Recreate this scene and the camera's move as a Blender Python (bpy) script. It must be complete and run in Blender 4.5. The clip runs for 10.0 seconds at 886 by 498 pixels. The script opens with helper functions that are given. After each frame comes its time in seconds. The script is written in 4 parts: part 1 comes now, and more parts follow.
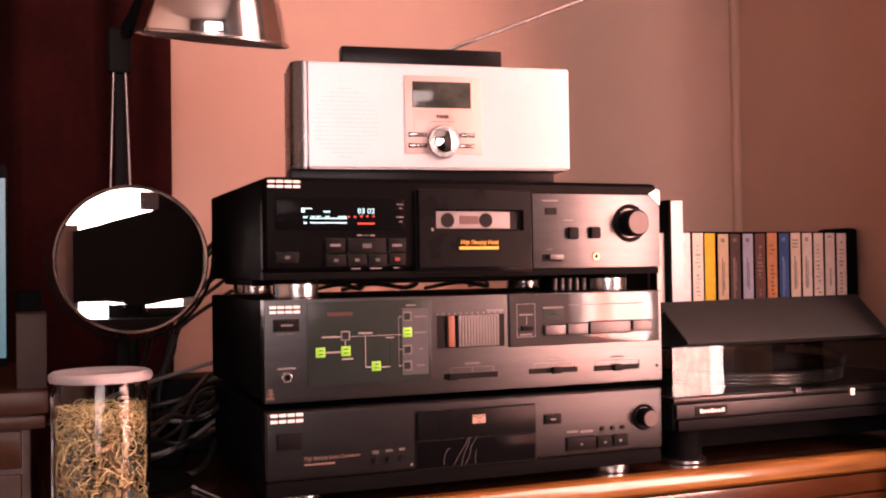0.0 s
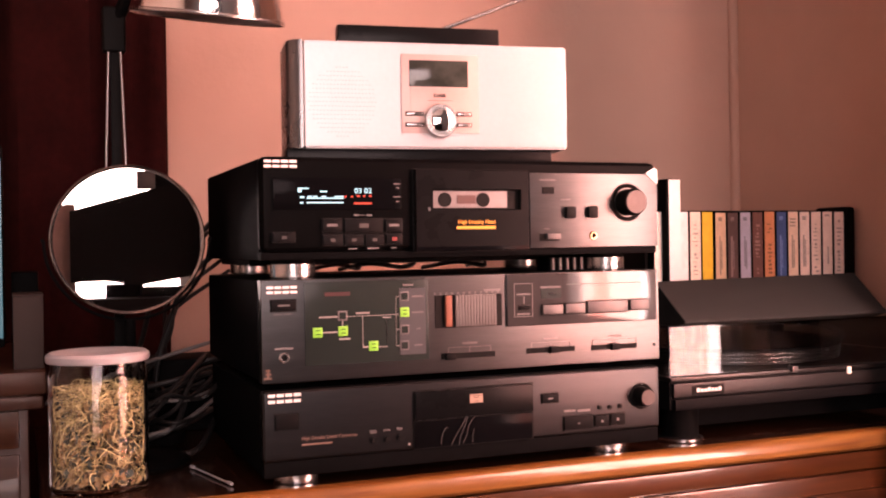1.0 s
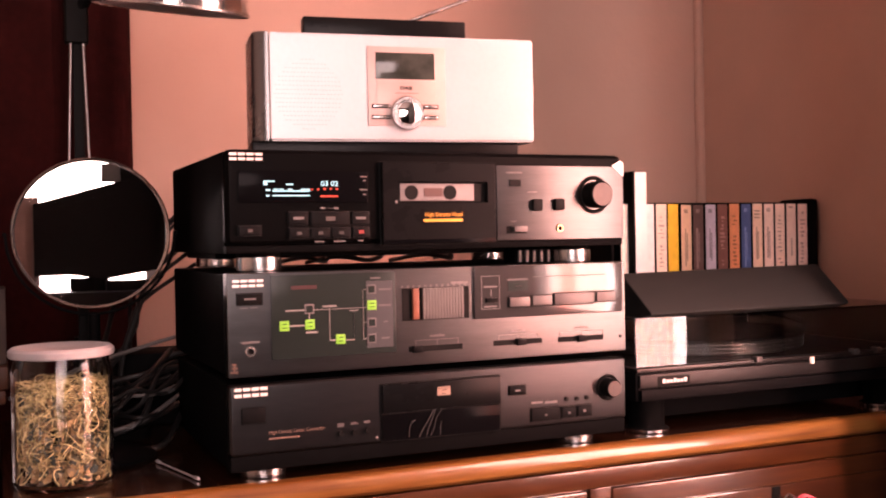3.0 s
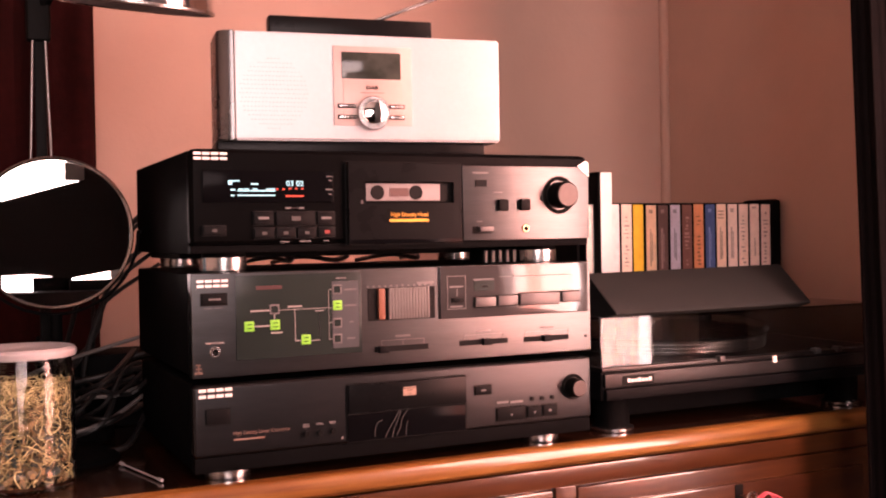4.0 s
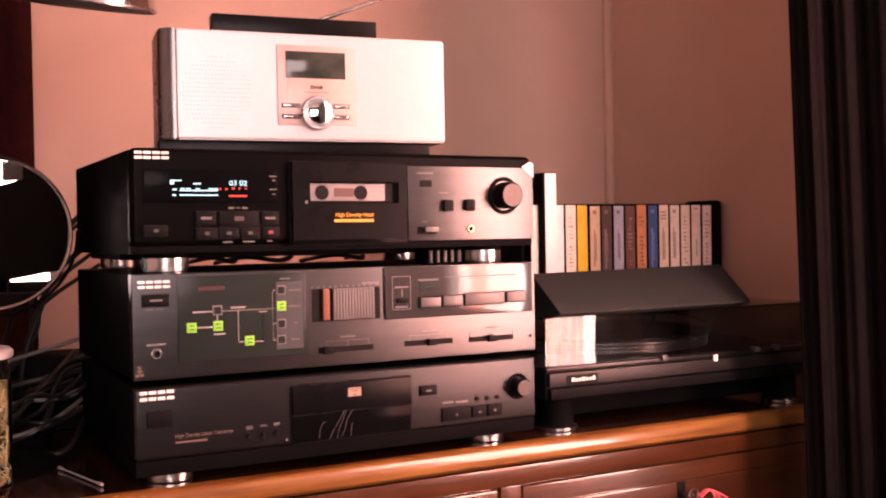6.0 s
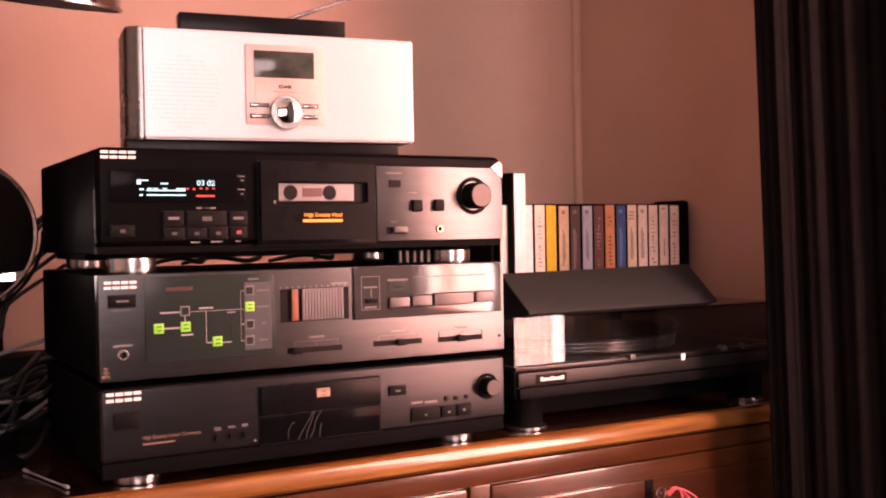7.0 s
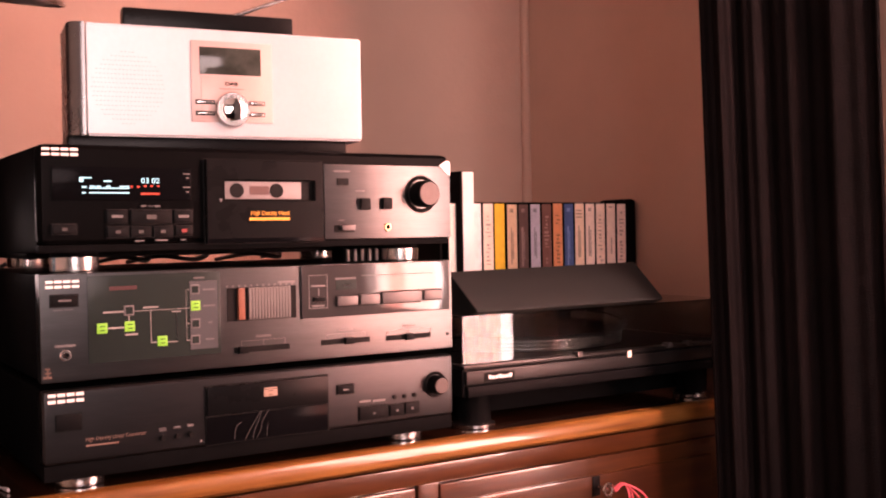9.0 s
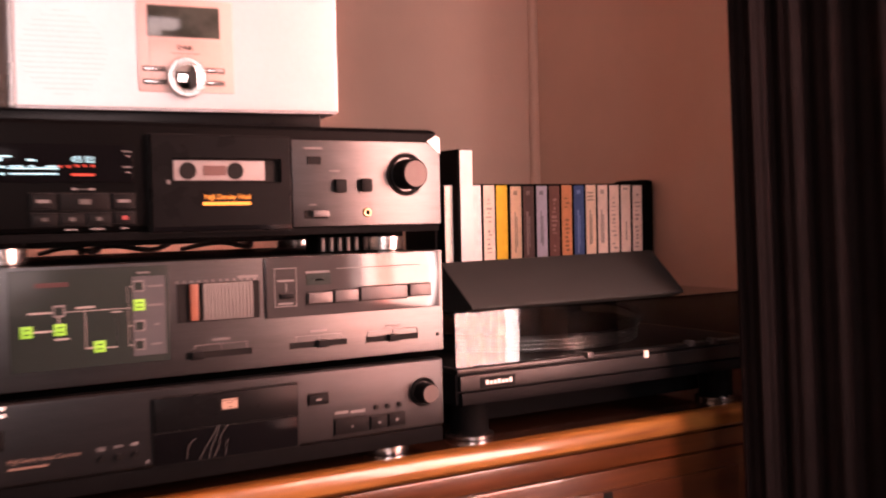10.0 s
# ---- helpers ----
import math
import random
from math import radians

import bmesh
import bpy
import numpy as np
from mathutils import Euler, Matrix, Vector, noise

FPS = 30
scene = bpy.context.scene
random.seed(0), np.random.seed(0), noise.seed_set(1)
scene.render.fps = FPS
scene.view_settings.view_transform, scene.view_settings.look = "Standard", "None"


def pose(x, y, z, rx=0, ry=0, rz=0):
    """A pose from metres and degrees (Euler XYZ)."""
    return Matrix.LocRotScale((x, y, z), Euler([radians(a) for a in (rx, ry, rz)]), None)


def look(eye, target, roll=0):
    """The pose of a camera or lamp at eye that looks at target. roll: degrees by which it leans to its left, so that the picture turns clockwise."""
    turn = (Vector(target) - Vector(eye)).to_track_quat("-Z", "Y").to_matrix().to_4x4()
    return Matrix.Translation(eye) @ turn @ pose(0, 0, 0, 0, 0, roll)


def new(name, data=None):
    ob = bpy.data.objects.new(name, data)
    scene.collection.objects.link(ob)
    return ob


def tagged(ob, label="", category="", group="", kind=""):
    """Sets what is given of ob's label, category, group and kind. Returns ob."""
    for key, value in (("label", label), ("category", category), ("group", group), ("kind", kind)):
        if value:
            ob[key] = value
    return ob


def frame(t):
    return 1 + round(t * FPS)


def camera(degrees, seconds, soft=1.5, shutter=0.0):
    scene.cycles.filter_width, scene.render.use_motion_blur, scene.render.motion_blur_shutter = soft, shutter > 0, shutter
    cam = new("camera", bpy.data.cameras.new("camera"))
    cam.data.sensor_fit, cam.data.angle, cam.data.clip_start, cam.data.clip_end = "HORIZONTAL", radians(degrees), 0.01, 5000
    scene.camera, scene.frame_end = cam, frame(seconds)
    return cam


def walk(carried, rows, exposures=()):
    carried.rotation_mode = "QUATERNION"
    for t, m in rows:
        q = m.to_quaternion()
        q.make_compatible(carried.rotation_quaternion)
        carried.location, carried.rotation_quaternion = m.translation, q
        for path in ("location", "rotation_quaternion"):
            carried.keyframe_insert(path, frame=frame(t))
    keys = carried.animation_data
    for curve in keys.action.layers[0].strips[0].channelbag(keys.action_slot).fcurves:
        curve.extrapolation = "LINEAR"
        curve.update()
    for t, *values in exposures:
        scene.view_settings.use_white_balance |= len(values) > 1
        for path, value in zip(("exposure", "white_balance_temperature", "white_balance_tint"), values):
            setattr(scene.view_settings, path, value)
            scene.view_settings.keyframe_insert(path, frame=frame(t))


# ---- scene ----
cam = camera(46.1, 10.0, 2.0, 0.5)
PATH = [
    (0, (-0.204, -0.951, 0.226), (0.542, 0.904, 0.258), -0.8),
    (0.5, (-0.204, -0.95, 0.227), (0.547, 0.904, 0.237), -0.8),
    (1, (-0.203, -0.949, 0.227), (0.547, 0.904, 0.218), -0.9),
    (1.5, (-0.203, -0.948, 0.226), (0.554, 0.902, 0.207), -1.0),
    (2, (-0.202, -0.949, 0.228), (0.559, 0.9, 0.201), -0.9),
    (2.5, (-0.202, -0.949, 0.227), (0.575, 0.894, 0.202), -1.0),
    (4, (-0.2, -0.95, 0.228), (0.662, 0.854, 0.201), -1.0),
    (4.5, (-0.2, -0.95, 0.227), (0.675, 0.848, 0.201), -1.0),
    (5, (-0.2, -0.951, 0.227), (0.693, 0.838, 0.201), -1.0),
    (5.5, (-0.199, -0.95, 0.227), (0.723, 0.824, 0.201), -1.0),
    (7, (-0.198, -0.951, 0.228), (0.806, 0.778, 0.199), -1.0),
    (7.5, (-0.197, -0.951, 0.228), (0.823, 0.769, 0.199), -1.0),
    (8, (-0.197, -0.952, 0.228), (0.847, 0.754, 0.199), -0.9),
    (8.5, (-0.196, -0.952, 0.229), (0.873, 0.738, 0.198), -0.9),
    (9, (-0.196, -0.952, 0.228), (0.89, 0.728, 0.194), -1.0),
    (9.5, (-0.195, -0.953, 0.229), (0.903, 0.718, 0.181), -1.0),
    (9.7, (-0.192, -0.955, 0.228), (0.902, 0.719, 0.181), -1.1),
    (9.8, (-0.166, -0.929, 0.231), (0.917, 0.752, 0.172), -1.1),
    (9.9, (-0.132, -0.889, 0.23), (0.937, 0.8, 0.17), -1.1),
    (10, (-0.096, -0.846, 0.23), (0.962, 0.851, 0.164), -1.2),
]
walk(cam, [(t, look(eye, target, roll)) for t, eye, target, roll in PATH])

# ---- world, sun, lamps ----
world = bpy.data.worlds.new("world")
scene.world = world
world.use_nodes = True
_sky = world.node_tree.nodes.new("ShaderNodeTexSky")
_sky.sky_type, _sky.sun_disc = "NISHITA", False
_sky.sun_elevation, _sky.sun_rotation = radians(28), radians(120)
_bg = world.node_tree.nodes["Background"]
_bg.inputs["Strength"].default_value = 0.12
world.node_tree.links.new(_sky.outputs["Color"], _bg.inputs["Color"])
scene.view_settings.exposure = 0.0

FLOOR, CEIL = -0.82, 1.60
CORNER = (1.0, 0.60)                              # the room's far corner in plan
ROOM = Matrix.Translation((*CORNER, 0)) @ Matrix.Rotation(radians(-9), 4, "Z")   # room axes: x along the far wall, y along the side wall
RX, RY_ = -3.0, -3.7                              # the room's extent from the corner
WIN_A = (-1.53, -0.97, -0.08, 1.20)               # side window: y0 y1 z0 z1
WIN_B = (-1.55, -0.10, 0.03, 1.20)                # window behind: x0 x1 z0 z1


def area_lamp(name, m, sx, sy, watts, color):
    data = bpy.data.lights.new(name, "AREA")
    data.shape, data.size, data.size_y, data.energy, data.color = "RECTANGLE", sx, sy, watts, color
    ob = new(name, data)
    ob.matrix_world = m
    return ob


ya, za = (WIN_A[0] + WIN_A[1]) / 2, (WIN_A[2] + WIN_A[3]) / 2
area_lamp("window_light", ROOM @ look((0.025, ya, za), (-2, ya, za)), WIN_A[1] - WIN_A[0] - 0.04, WIN_A[3] - WIN_A[2] - 0.04, 70, (1.0, 0.66, 0.63))
xb, zb = (WIN_B[0] + WIN_B[1]) / 2, (WIN_B[2] + WIN_B[3]) / 2
area_lamp("window_light_rear", ROOM @ look((xb, RY_ - 0.04, zb), (xb, 0, zb)), WIN_B[1] - WIN_B[0] - 0.04, WIN_B[3] - WIN_B[2] - 0.04, 68, (1.0, 0.70, 0.68))


# ---- materials ----
def mat(name, color, rough=0.5, metal=0.0, var=0.12, scale=30.0, bump=0.0, bump_scale=200.0, stretch=(1, 1, 1), second=None,
        rough_var=0.08, coat=0.0, emit=None, power=0.0, trans=0.0, ior=1.45, spec=0.5, island=False):
    m = bpy.data.materials.new(name)
    m.use_nodes = True
    nt = m.node_tree
    b = nt.nodes["Principled BSDF"]
    L = nt.links.new
    b.inputs["Metallic"].default_value = metal
    b.inputs["Coat Weight"].default_value = coat
    b.inputs["Coat Roughness"].default_value = 0.08
    b.inputs["Transmission Weight"].default_value = trans
    b.inputs["IOR"].default_value = ior
    b.inputs["Specular IOR Level"].default_value = spec
    if emit:
        b.inputs["Emission Color"].default_value = (*emit, 1)
        b.inputs["Emission Strength"].default_value = power
    tc = nt.nodes.new("ShaderNodeTexCoord")
    mp = nt.nodes.new("ShaderNodeMapping")
    mp.inputs["Scale"].default_value = stretch
    L(tc.outputs["Object"], mp.inputs["Vector"])
    n1 = nt.nodes.new("ShaderNodeTexNoise")
    n1.inputs["Scale"].default_value, n1.inputs["Detail"].default_value = scale, 6
    L(mp.outputs["Vector"], n1.inputs["Vector"])
    n2 = nt.nodes.new("ShaderNodeTexNoise")
    n2.inputs["Scale"].default_value, n2.inputs["Detail"].default_value = scale * 0.13, 3
    L(mp.outputs["Vector"], n2.inputs["Vector"])
    mix = nt.nodes.new("ShaderNodeMath")
    mix.operation = "ADD"
    L(n1.outputs["Fac"], mix.inputs[0]), L(n2.outputs["Fac"], mix.inputs[1])
    ramp = nt.nodes.new("ShaderNodeValToRGB")
    lo = second or tuple(c * (1 - var) for c in color)
    hi = color if second else tuple(min(1, c * (1 + var)) for c in color)
    ramp.color_ramp.elements[0].color, ramp.color_ramp.elements[0].position = (*lo, 1), 0.35
    ramp.color_ramp.elements[1].color, ramp.color_ramp.elements[1].position = (*hi, 1), 0.65
    half = nt.nodes.new("ShaderNodeMath")
    half.operation, half.inputs[1].default_value = "MULTIPLY", 0.5
    L(mix.outputs[0], half.inputs[0])
    if island:
        geo = nt.nodes.new("ShaderNodeNewGeometry")
        blend = nt.nodes.new("ShaderNodeMath")
        blend.operation, blend.inputs[1].default_value = "MULTIPLY_ADD", 0.55
        shift = nt.nodes.new("ShaderNodeMath")
        shift.operation, shift.inputs[1].default_value = "MULTIPLY", 0.45
        L(half.outputs[0], shift.inputs[0]), L(geo.outputs["Random Per Island"], blend.inputs[0]), L(shift.outputs[0], blend.inputs[2])
        L(blend.outputs[0], ramp.inputs["Fac"])
    else:
        L(half.outputs[0], ramp.inputs["Fac"])
    L(ramp.outputs["Color"], b.inputs["Base Color"])
    mr = nt.nodes.new("ShaderNodeMapRange")
    mr.inputs["To Min"].default_value, mr.inputs["To Max"].default_value = max(0.0, rough - rough_var), min(1.0, rough + rough_var)
    L(half.outputs[0], mr.inputs["Value"]), L(mr.outputs["Result"], b.inputs["Roughness"])
    if bump:
        n3 = nt.nodes.new("ShaderNodeTexNoise")
        n3.inputs["Scale"].default_value, n3.inputs["Detail"].default_value = bump_scale, 4
        L(mp.outputs["Vector"], n3.inputs["Vector"])
        bp = nt.nodes.new("ShaderNodeBump")
        bp.inputs["Strength"].default_value, bp.inputs["Distance"].default_value = bump, 0.002
        L(n3.outputs["Fac"], bp.inputs["Height"]), L(bp.outputs["Normal"], b.inputs["Normal"])
    return m


M_wall = mat("painted_plaster", (0.535, 0.375, 0.305), 0.85, var=0.05, scale=9, bump=0.25, bump_scale=90)
M_wall3 = mat("cream_bounce_tone", (0.72, 0.66, 0.58), 0.85, var=0.05, scale=9, bump=0.25, bump_scale=90)
# dark tone for walls out of view: less bounce, blacker reflections
M_wall2 = mat("dark_wall_tone", (0.075, 0.068, 0.064), 0.85, var=0.15, scale=14, bump=0.2, bump_scale=120)
M_ceil = mat("ceiling_paint", (0.45, 0.37, 0.33), 0.9, var=0.03, scale=5)
M_floor = mat("carpet", (0.12, 0.07, 0.05), 0.95, var=0.25, scale=60, bump=0.5)
M_wood = mat("varnished_mahogany", (0.085, 0.028, 0.007), 0.30, var=0.3, scale=26, stretch=(0.35, 5, 5), second=(0.036, 0.011, 0.004), coat=1.0, rough_var=0.05, bump=0.05, bump_scale=80)
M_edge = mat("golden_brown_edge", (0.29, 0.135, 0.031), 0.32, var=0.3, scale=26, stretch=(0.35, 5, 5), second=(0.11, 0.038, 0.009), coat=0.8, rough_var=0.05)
M_darkwood = mat("dark_wood", (0.058, 0.025, 0.013), 0.35, var=0.3, scale=24, stretch=(0.5, 4, 4), second=(0.05, 0.018, 0.010), coat=0.2)
M_top = mat("polished_top", (0.032, 0.013, 0.007), 0.16, var=0.3, scale=22, stretch=(0.35, 5, 5), second=(0.022, 0.009, 0.005), coat=0.6)
M_curtain = mat("dark_red_cloth", (0.018, 0.003, 0.003), 0.95, var=0.3, scale=90, bump=0.4, bump_scale=500, spec=0.1)
M_curtain_b = mat("brown_cloth", (0.0052, 0.0037, 0.0038), 0.95, var=0.3, scale=70, bump=0.4, bump_scale=500, spec=0.1)
M_facia2 = mat("grey_brushed_metal", (0.080, 0.083, 0.084), 0.31, metal=1.0, var=0.1, scale=60, stretch=(1, 1, 14), rough_var=0.04)
M_deckfront = mat("black_satin_front", (0.0026, 0.0026, 0.0027), 0.38, spec=0.03, var=0.1, scale=60, stretch=(1, 1, 14), rough_var=0.04)
M_cdfront = mat("charcoal_brushed_metal", (0.031, 0.0325, 0.034), 0.32, metal=0.85, var=0.1, scale=60, stretch=(1, 1, 14), rough_var=0.04)
M_case = mat("black_steel_case", (0.0035, 0.0036, 0.0038), 0.62, spec=0.03, var=0.2, scale=80, bump=0.1, bump_scale=900)
M_gloss = mat("black_gloss_plastic", (0.003, 0.003, 0.0035), 0.12, spec=0.03, var=0.1, scale=20, rough_var=0.03)
M_panel = mat("smoked_acrylic_panel", (0.019, 0.026, 0.024), 0.18, spec=0.16, var=0.1, scale=15, rough_var=0.05)
M_door = mat("black_satin_plastic", (0.0042, 0.0045, 0.0048), 0.28, spec=0.10, var=0.1, scale=40)
M_btn = mat("button_plastic", (0.0052, 0.0052, 0.0055), 0.46, spec=0.08, var=0.12, scale=120)
M_knobface = mat("knob_face", (0.055, 0.05, 0.049), 0.42, metal=1.0, var=0.1, scale=150)
M_btn2 = mat("grey_button", (0.085, 0.08, 0.08), 0.38, metal=0.4, var=0.08, scale=120)
M_slot = mat("slot_black", (0.003, 0.003, 0.003), 0.6, spec=0.15, var=0.1)
M_print = mat("white_print", (0.85, 0.83, 0.81), 0.6, var=0.06, scale=300)
M_line = mat("diagram_print", (0.27, 0.265, 0.25), 0.6, var=0.08, scale=300)
M_dimprint = mat("grey_print", (0.13, 0.125, 0.125), 0.6, var=0.1, scale=300)
M_faint = mat("faint_print", (0.055, 0.052, 0.05), 0.6, var=0.1, scale=300)
M_bronze = mat("bronze_print", (0.17, 0.115, 0.09), 0.5, var=0.1, scale=300)
M_yellowprint = mat("amber_print", (0.85, 0.42, 0.05), 0.5, var=0.08, scale=300)
M_orange = mat("orange_marker", (0.18, 0.062, 0.032), 0.5, var=0.08, scale=100)
M_rib = mat("ribbed_grey_plastic", (0.10, 0.095, 0.092), 0.45, var=0.1, scale=100)
M_green = mat("green_lamp", (0.16, 0.38, 0.03), 0.4, emit=(0.30, 0.62, 0.05), power=0.40)
M_vfd = mat("blue_white_display", (0.1, 0.15, 0.18), 0.4, emit=(0.62, 0.92, 1.0), power=1.6)
M_vfdred = mat("red_display", (0.2, 0.03, 0.02), 0.4, emit=(1.0, 0.07, 0.035), power=0.9)
M_silver = mat("silver_paint", (0.48, 0.485, 0.505), 0.36, metal=0.25, var=0.03, scale=200, rough_var=0.04)
M_chrome = mat("chrome", (0.86, 0.84, 0.83), 0.07, metal=1.0, var=0.03, scale=20, rough_var=0.03)
M_rod = mat("dull_steel_rod", (0.30, 0.27, 0.26), 0.35, metal=1.0, var=0.1, scale=40)
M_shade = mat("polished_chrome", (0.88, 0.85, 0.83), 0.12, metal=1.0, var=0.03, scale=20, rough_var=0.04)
M_steel = mat("brushed_steel", (0.55, 0.53, 0.52), 0.26, metal=1.0, var=0.06, scale=80)
M_mirror = mat("mirror_glass", (0.92, 0.92, 0.92), 0.01, metal=1.0, var=0.01, rough_var=0.01)
M_lcd = mat("lcd_screen", (0.045, 0.052, 0.045), 0.12, var=0.5, scale=60, rough_var=0.06)
M_brass = mat("brass", (0.42, 0.31, 0.18), 0.3, metal=1.0, var=0.08)
M_glass = mat("clear_glass", (0.97, 0.98, 0.97), 0.0, trans=1.0, ior=1.30, var=0.0, rough_var=0.0)
M_lid = mat("white_plastic_lid", (0.42, 0.41, 0.42), 0.38, var=0.05, scale=60)
M_herb = mat("dried_stems", (0.52, 0.43, 0.21), 0.75, second=(0.17, 0.135, 0.06), scale=90, island=True)
M_herb2 = mat("dried_leaves", (0.19, 0.125, 0.055), 0.8, second=(0.045, 0.055, 0.045), scale=70, island=True)
M_cable = mat("black_cable", (0.012, 0.012, 0.012), 0.4, var=0.1)
M_greycable = mat("grey_cable", (0.14, 0.13, 0.125), 0.45, var=0.1)
M_plinth = mat("black_plinth", (0.005, 0.005, 0.0055), 0.5, spec=0.07, var=0.15, scale=60, bump=0.08, bump_scale=600)
M_trim = mat("aluminium_trim", (0.036, 0.035, 0.035), 0.34, metal=0.8, var=0.06, scale=60, stretch=(1, 1, 12))
M_smoke = mat("smoked_lid", (0.0175, 0.0195, 0.019), 0.7, spec=0.2, var=0.1, scale=30, rough_var=0.06)
M_white = mat("white_card", (0.88, 0.87, 0.86), 0.6, var=0.04, scale=80)
M_pink = mat("pink_ribbon", (0.70, 0.12, 0.16), 0.7, var=0.1, scale=200)
M_box = mat("brown_carton", (0.030, 0.019, 0.015), 0.7, var=0.15, scale=40)
M_tv = mat("tv_screen", (0.02, 0.05, 0.07), 0.25, emit=(0.16, 0.50, 0.62), power=0.28)


def sheer_cloth(name, tint, body):
    """Thin cloth that lets tinted light through, with a share of soft scatter."""
    m = bpy.data.materials.new(name)
    m.use_nodes = True
    nt = m.node_tree
    nt.nodes.remove(nt.nodes["Principled BSDF"])
    clear, soft, both = nt.nodes.new("ShaderNodeBsdfTransparent"), nt.nodes.new("ShaderNodeBsdfTranslucent"), nt.nodes.new("ShaderNodeMixShader")
    weave = nt.nodes.new("ShaderNodeTexNoise")
    weave.inputs["Scale"].default_value = 14
    share = nt.nodes.new("ShaderNodeMapRange")
    share.inputs["To Min"].default_value, share.inputs["To Max"].default_value = body * 0.5, body * 1.5
    clear.inputs["Color"].default_value, soft.inputs["Color"].default_value = (*tint, 1), (*tint, 1)
    nt.links.new(weave.outputs["Fac"], share.inputs["Value"]), nt.links.new(share.outputs["Result"], both.inputs["Fac"])
    nt.links.new(clear.outputs[0], both.inputs[1]), nt.links.new(soft.outputs[0], both.inputs[2])
    nt.links.new(both.outputs[0], nt.nodes["Material Output"].inputs["Surface"])
    return m


M_sheer = sheer_cloth("salmon_sheer", (1.0, 0.74, 0.66), 0.25)
M_sheer_red = sheer_cloth("red_sheer", (0.96, 0.58, 0.53), 0.25)
M_frame = mat("window_paint", (0.75, 0.72, 0.70), 0.5, var=0.04, scale=30)


# ---- building helpers ----
def thing(name, loc, label, category, group="", kind=""):
    ob = new(name)
    ob.empty_display_size = 0.02
    ob.location = loc
    return tagged(ob, label, category, group, kind)


def part(name, bm, material, parent=None, label="", smooth=True):
    """Links a bmesh, given in world coordinates, as one mesh under parent."""
    root = parent
    while root is not None and root.parent is not None:
        root = root.parent
    if root is not None:
        bmesh.ops.translate(bm, verts=bm.verts, vec=-Vector(root.location))
    me = bpy.data.meshes.new(name)
    bm.to_mesh(me)
    bm.free()
    wide = 12 * sorted(p.area for p in me.polygons)[len(me.polygons) // 2]
    for p in me.polygons:
        p.use_smooth = smooth and p.area < wide
    if smooth:
        me.set_sharp_from_angle(angle=radians(35))
    me.materials.append(material)
    ob = new(name, me)
    ob.parent = parent
    if label:
        ob["label"] = label
    return ob


def structure(name, bm, material, label, category):
    return tagged(part(name, bm, material), label, category, kind="structure")


def box(x0, y0, z0, x1, y1, z1, b=0.0, seg=2, into=None):
    bm = into or bmesh.new()
    m = Matrix.Translation(((x0 + x1) / 2, (y0 + y1) / 2, (z0 + z1) / 2)) @ Matrix.Diagonal((abs(x1 - x0), abs(y1 - y0), abs(z1 - z0), 1))
    made = bmesh.ops.create_cube(bm, size=1, matrix=m)
    if b:
        edges = list({e for v in made["verts"] for e in v.link_edges})
        bmesh.ops.bevel(bm, geom=edges, offset=b, segments=seg, affect="EDGES", profile=0.6)
    return bm


def face(x0, z0, x1, z1, proud=0.001, deep=0.0, y=0.0, b=0.0, into=None):
    """A plate on a front that looks to -y, from its upper left to its lower right corner."""
    return box(min(x0, x1), y - proud, min(z0, z1), max(x0, x1), y + deep, max(z0, z1), b, into=into)


def cyl(c, r, h, axis="z", n=40, b=0.0, r2=None, into=None):
    """A round from c, h long along +z, or along -y."""
    bm = into or bmesh.new()
    m = Matrix.Translation(c) @ (Matrix.Rotation(radians(90), 4, "X") if axis == "y" else Matrix()) @ Matrix.Translation((0, 0, h / 2))
    made = bmesh.ops.create_cone(bm, cap_ends=True, segments=n, radius1=r, radius2=r if r2 is None else r2, depth=h, matrix=m)
    if b:
        rim = [e for e in {e for v in made["verts"] for e in v.link_edges} if any(len(f.verts) > 4 for f in e.link_faces)]
        bmesh.ops.bevel(bm, geom=rim, offset=b, segments=2, affect="EDGES")
    return bm


def lathe(c, profile, n=48, closed=False, m=None):
    """Turns (radius, height) points about the z axis through c."""
    bm = bmesh.new()
    rings = []
    for r, z in profile:
        rings.append([bm.verts.new((r * math.cos(a), r * math.sin(a), z)) for a in (2 * math.pi * i / n for i in range(n))])
    pairs = list(zip(rings, rings[1:])) + ([(rings[-1], rings[0])] if closed else [])
    for a, d in pairs:
        for i in range(n):
            bm.faces.new((a[i], a[(i + 1) % n], d[(i + 1) % n], d[i]))
    if not closed:
        bm.faces.new(list(reversed(rings[0]))), bm.faces.new(rings[-1])
    bmesh.ops.recalc_face_normals(bm, faces=bm.faces)
    bmesh.ops.transform(bm, matrix=Matrix.Translation(c) @ (m or Matrix()), verts=bm.verts)
    return bm


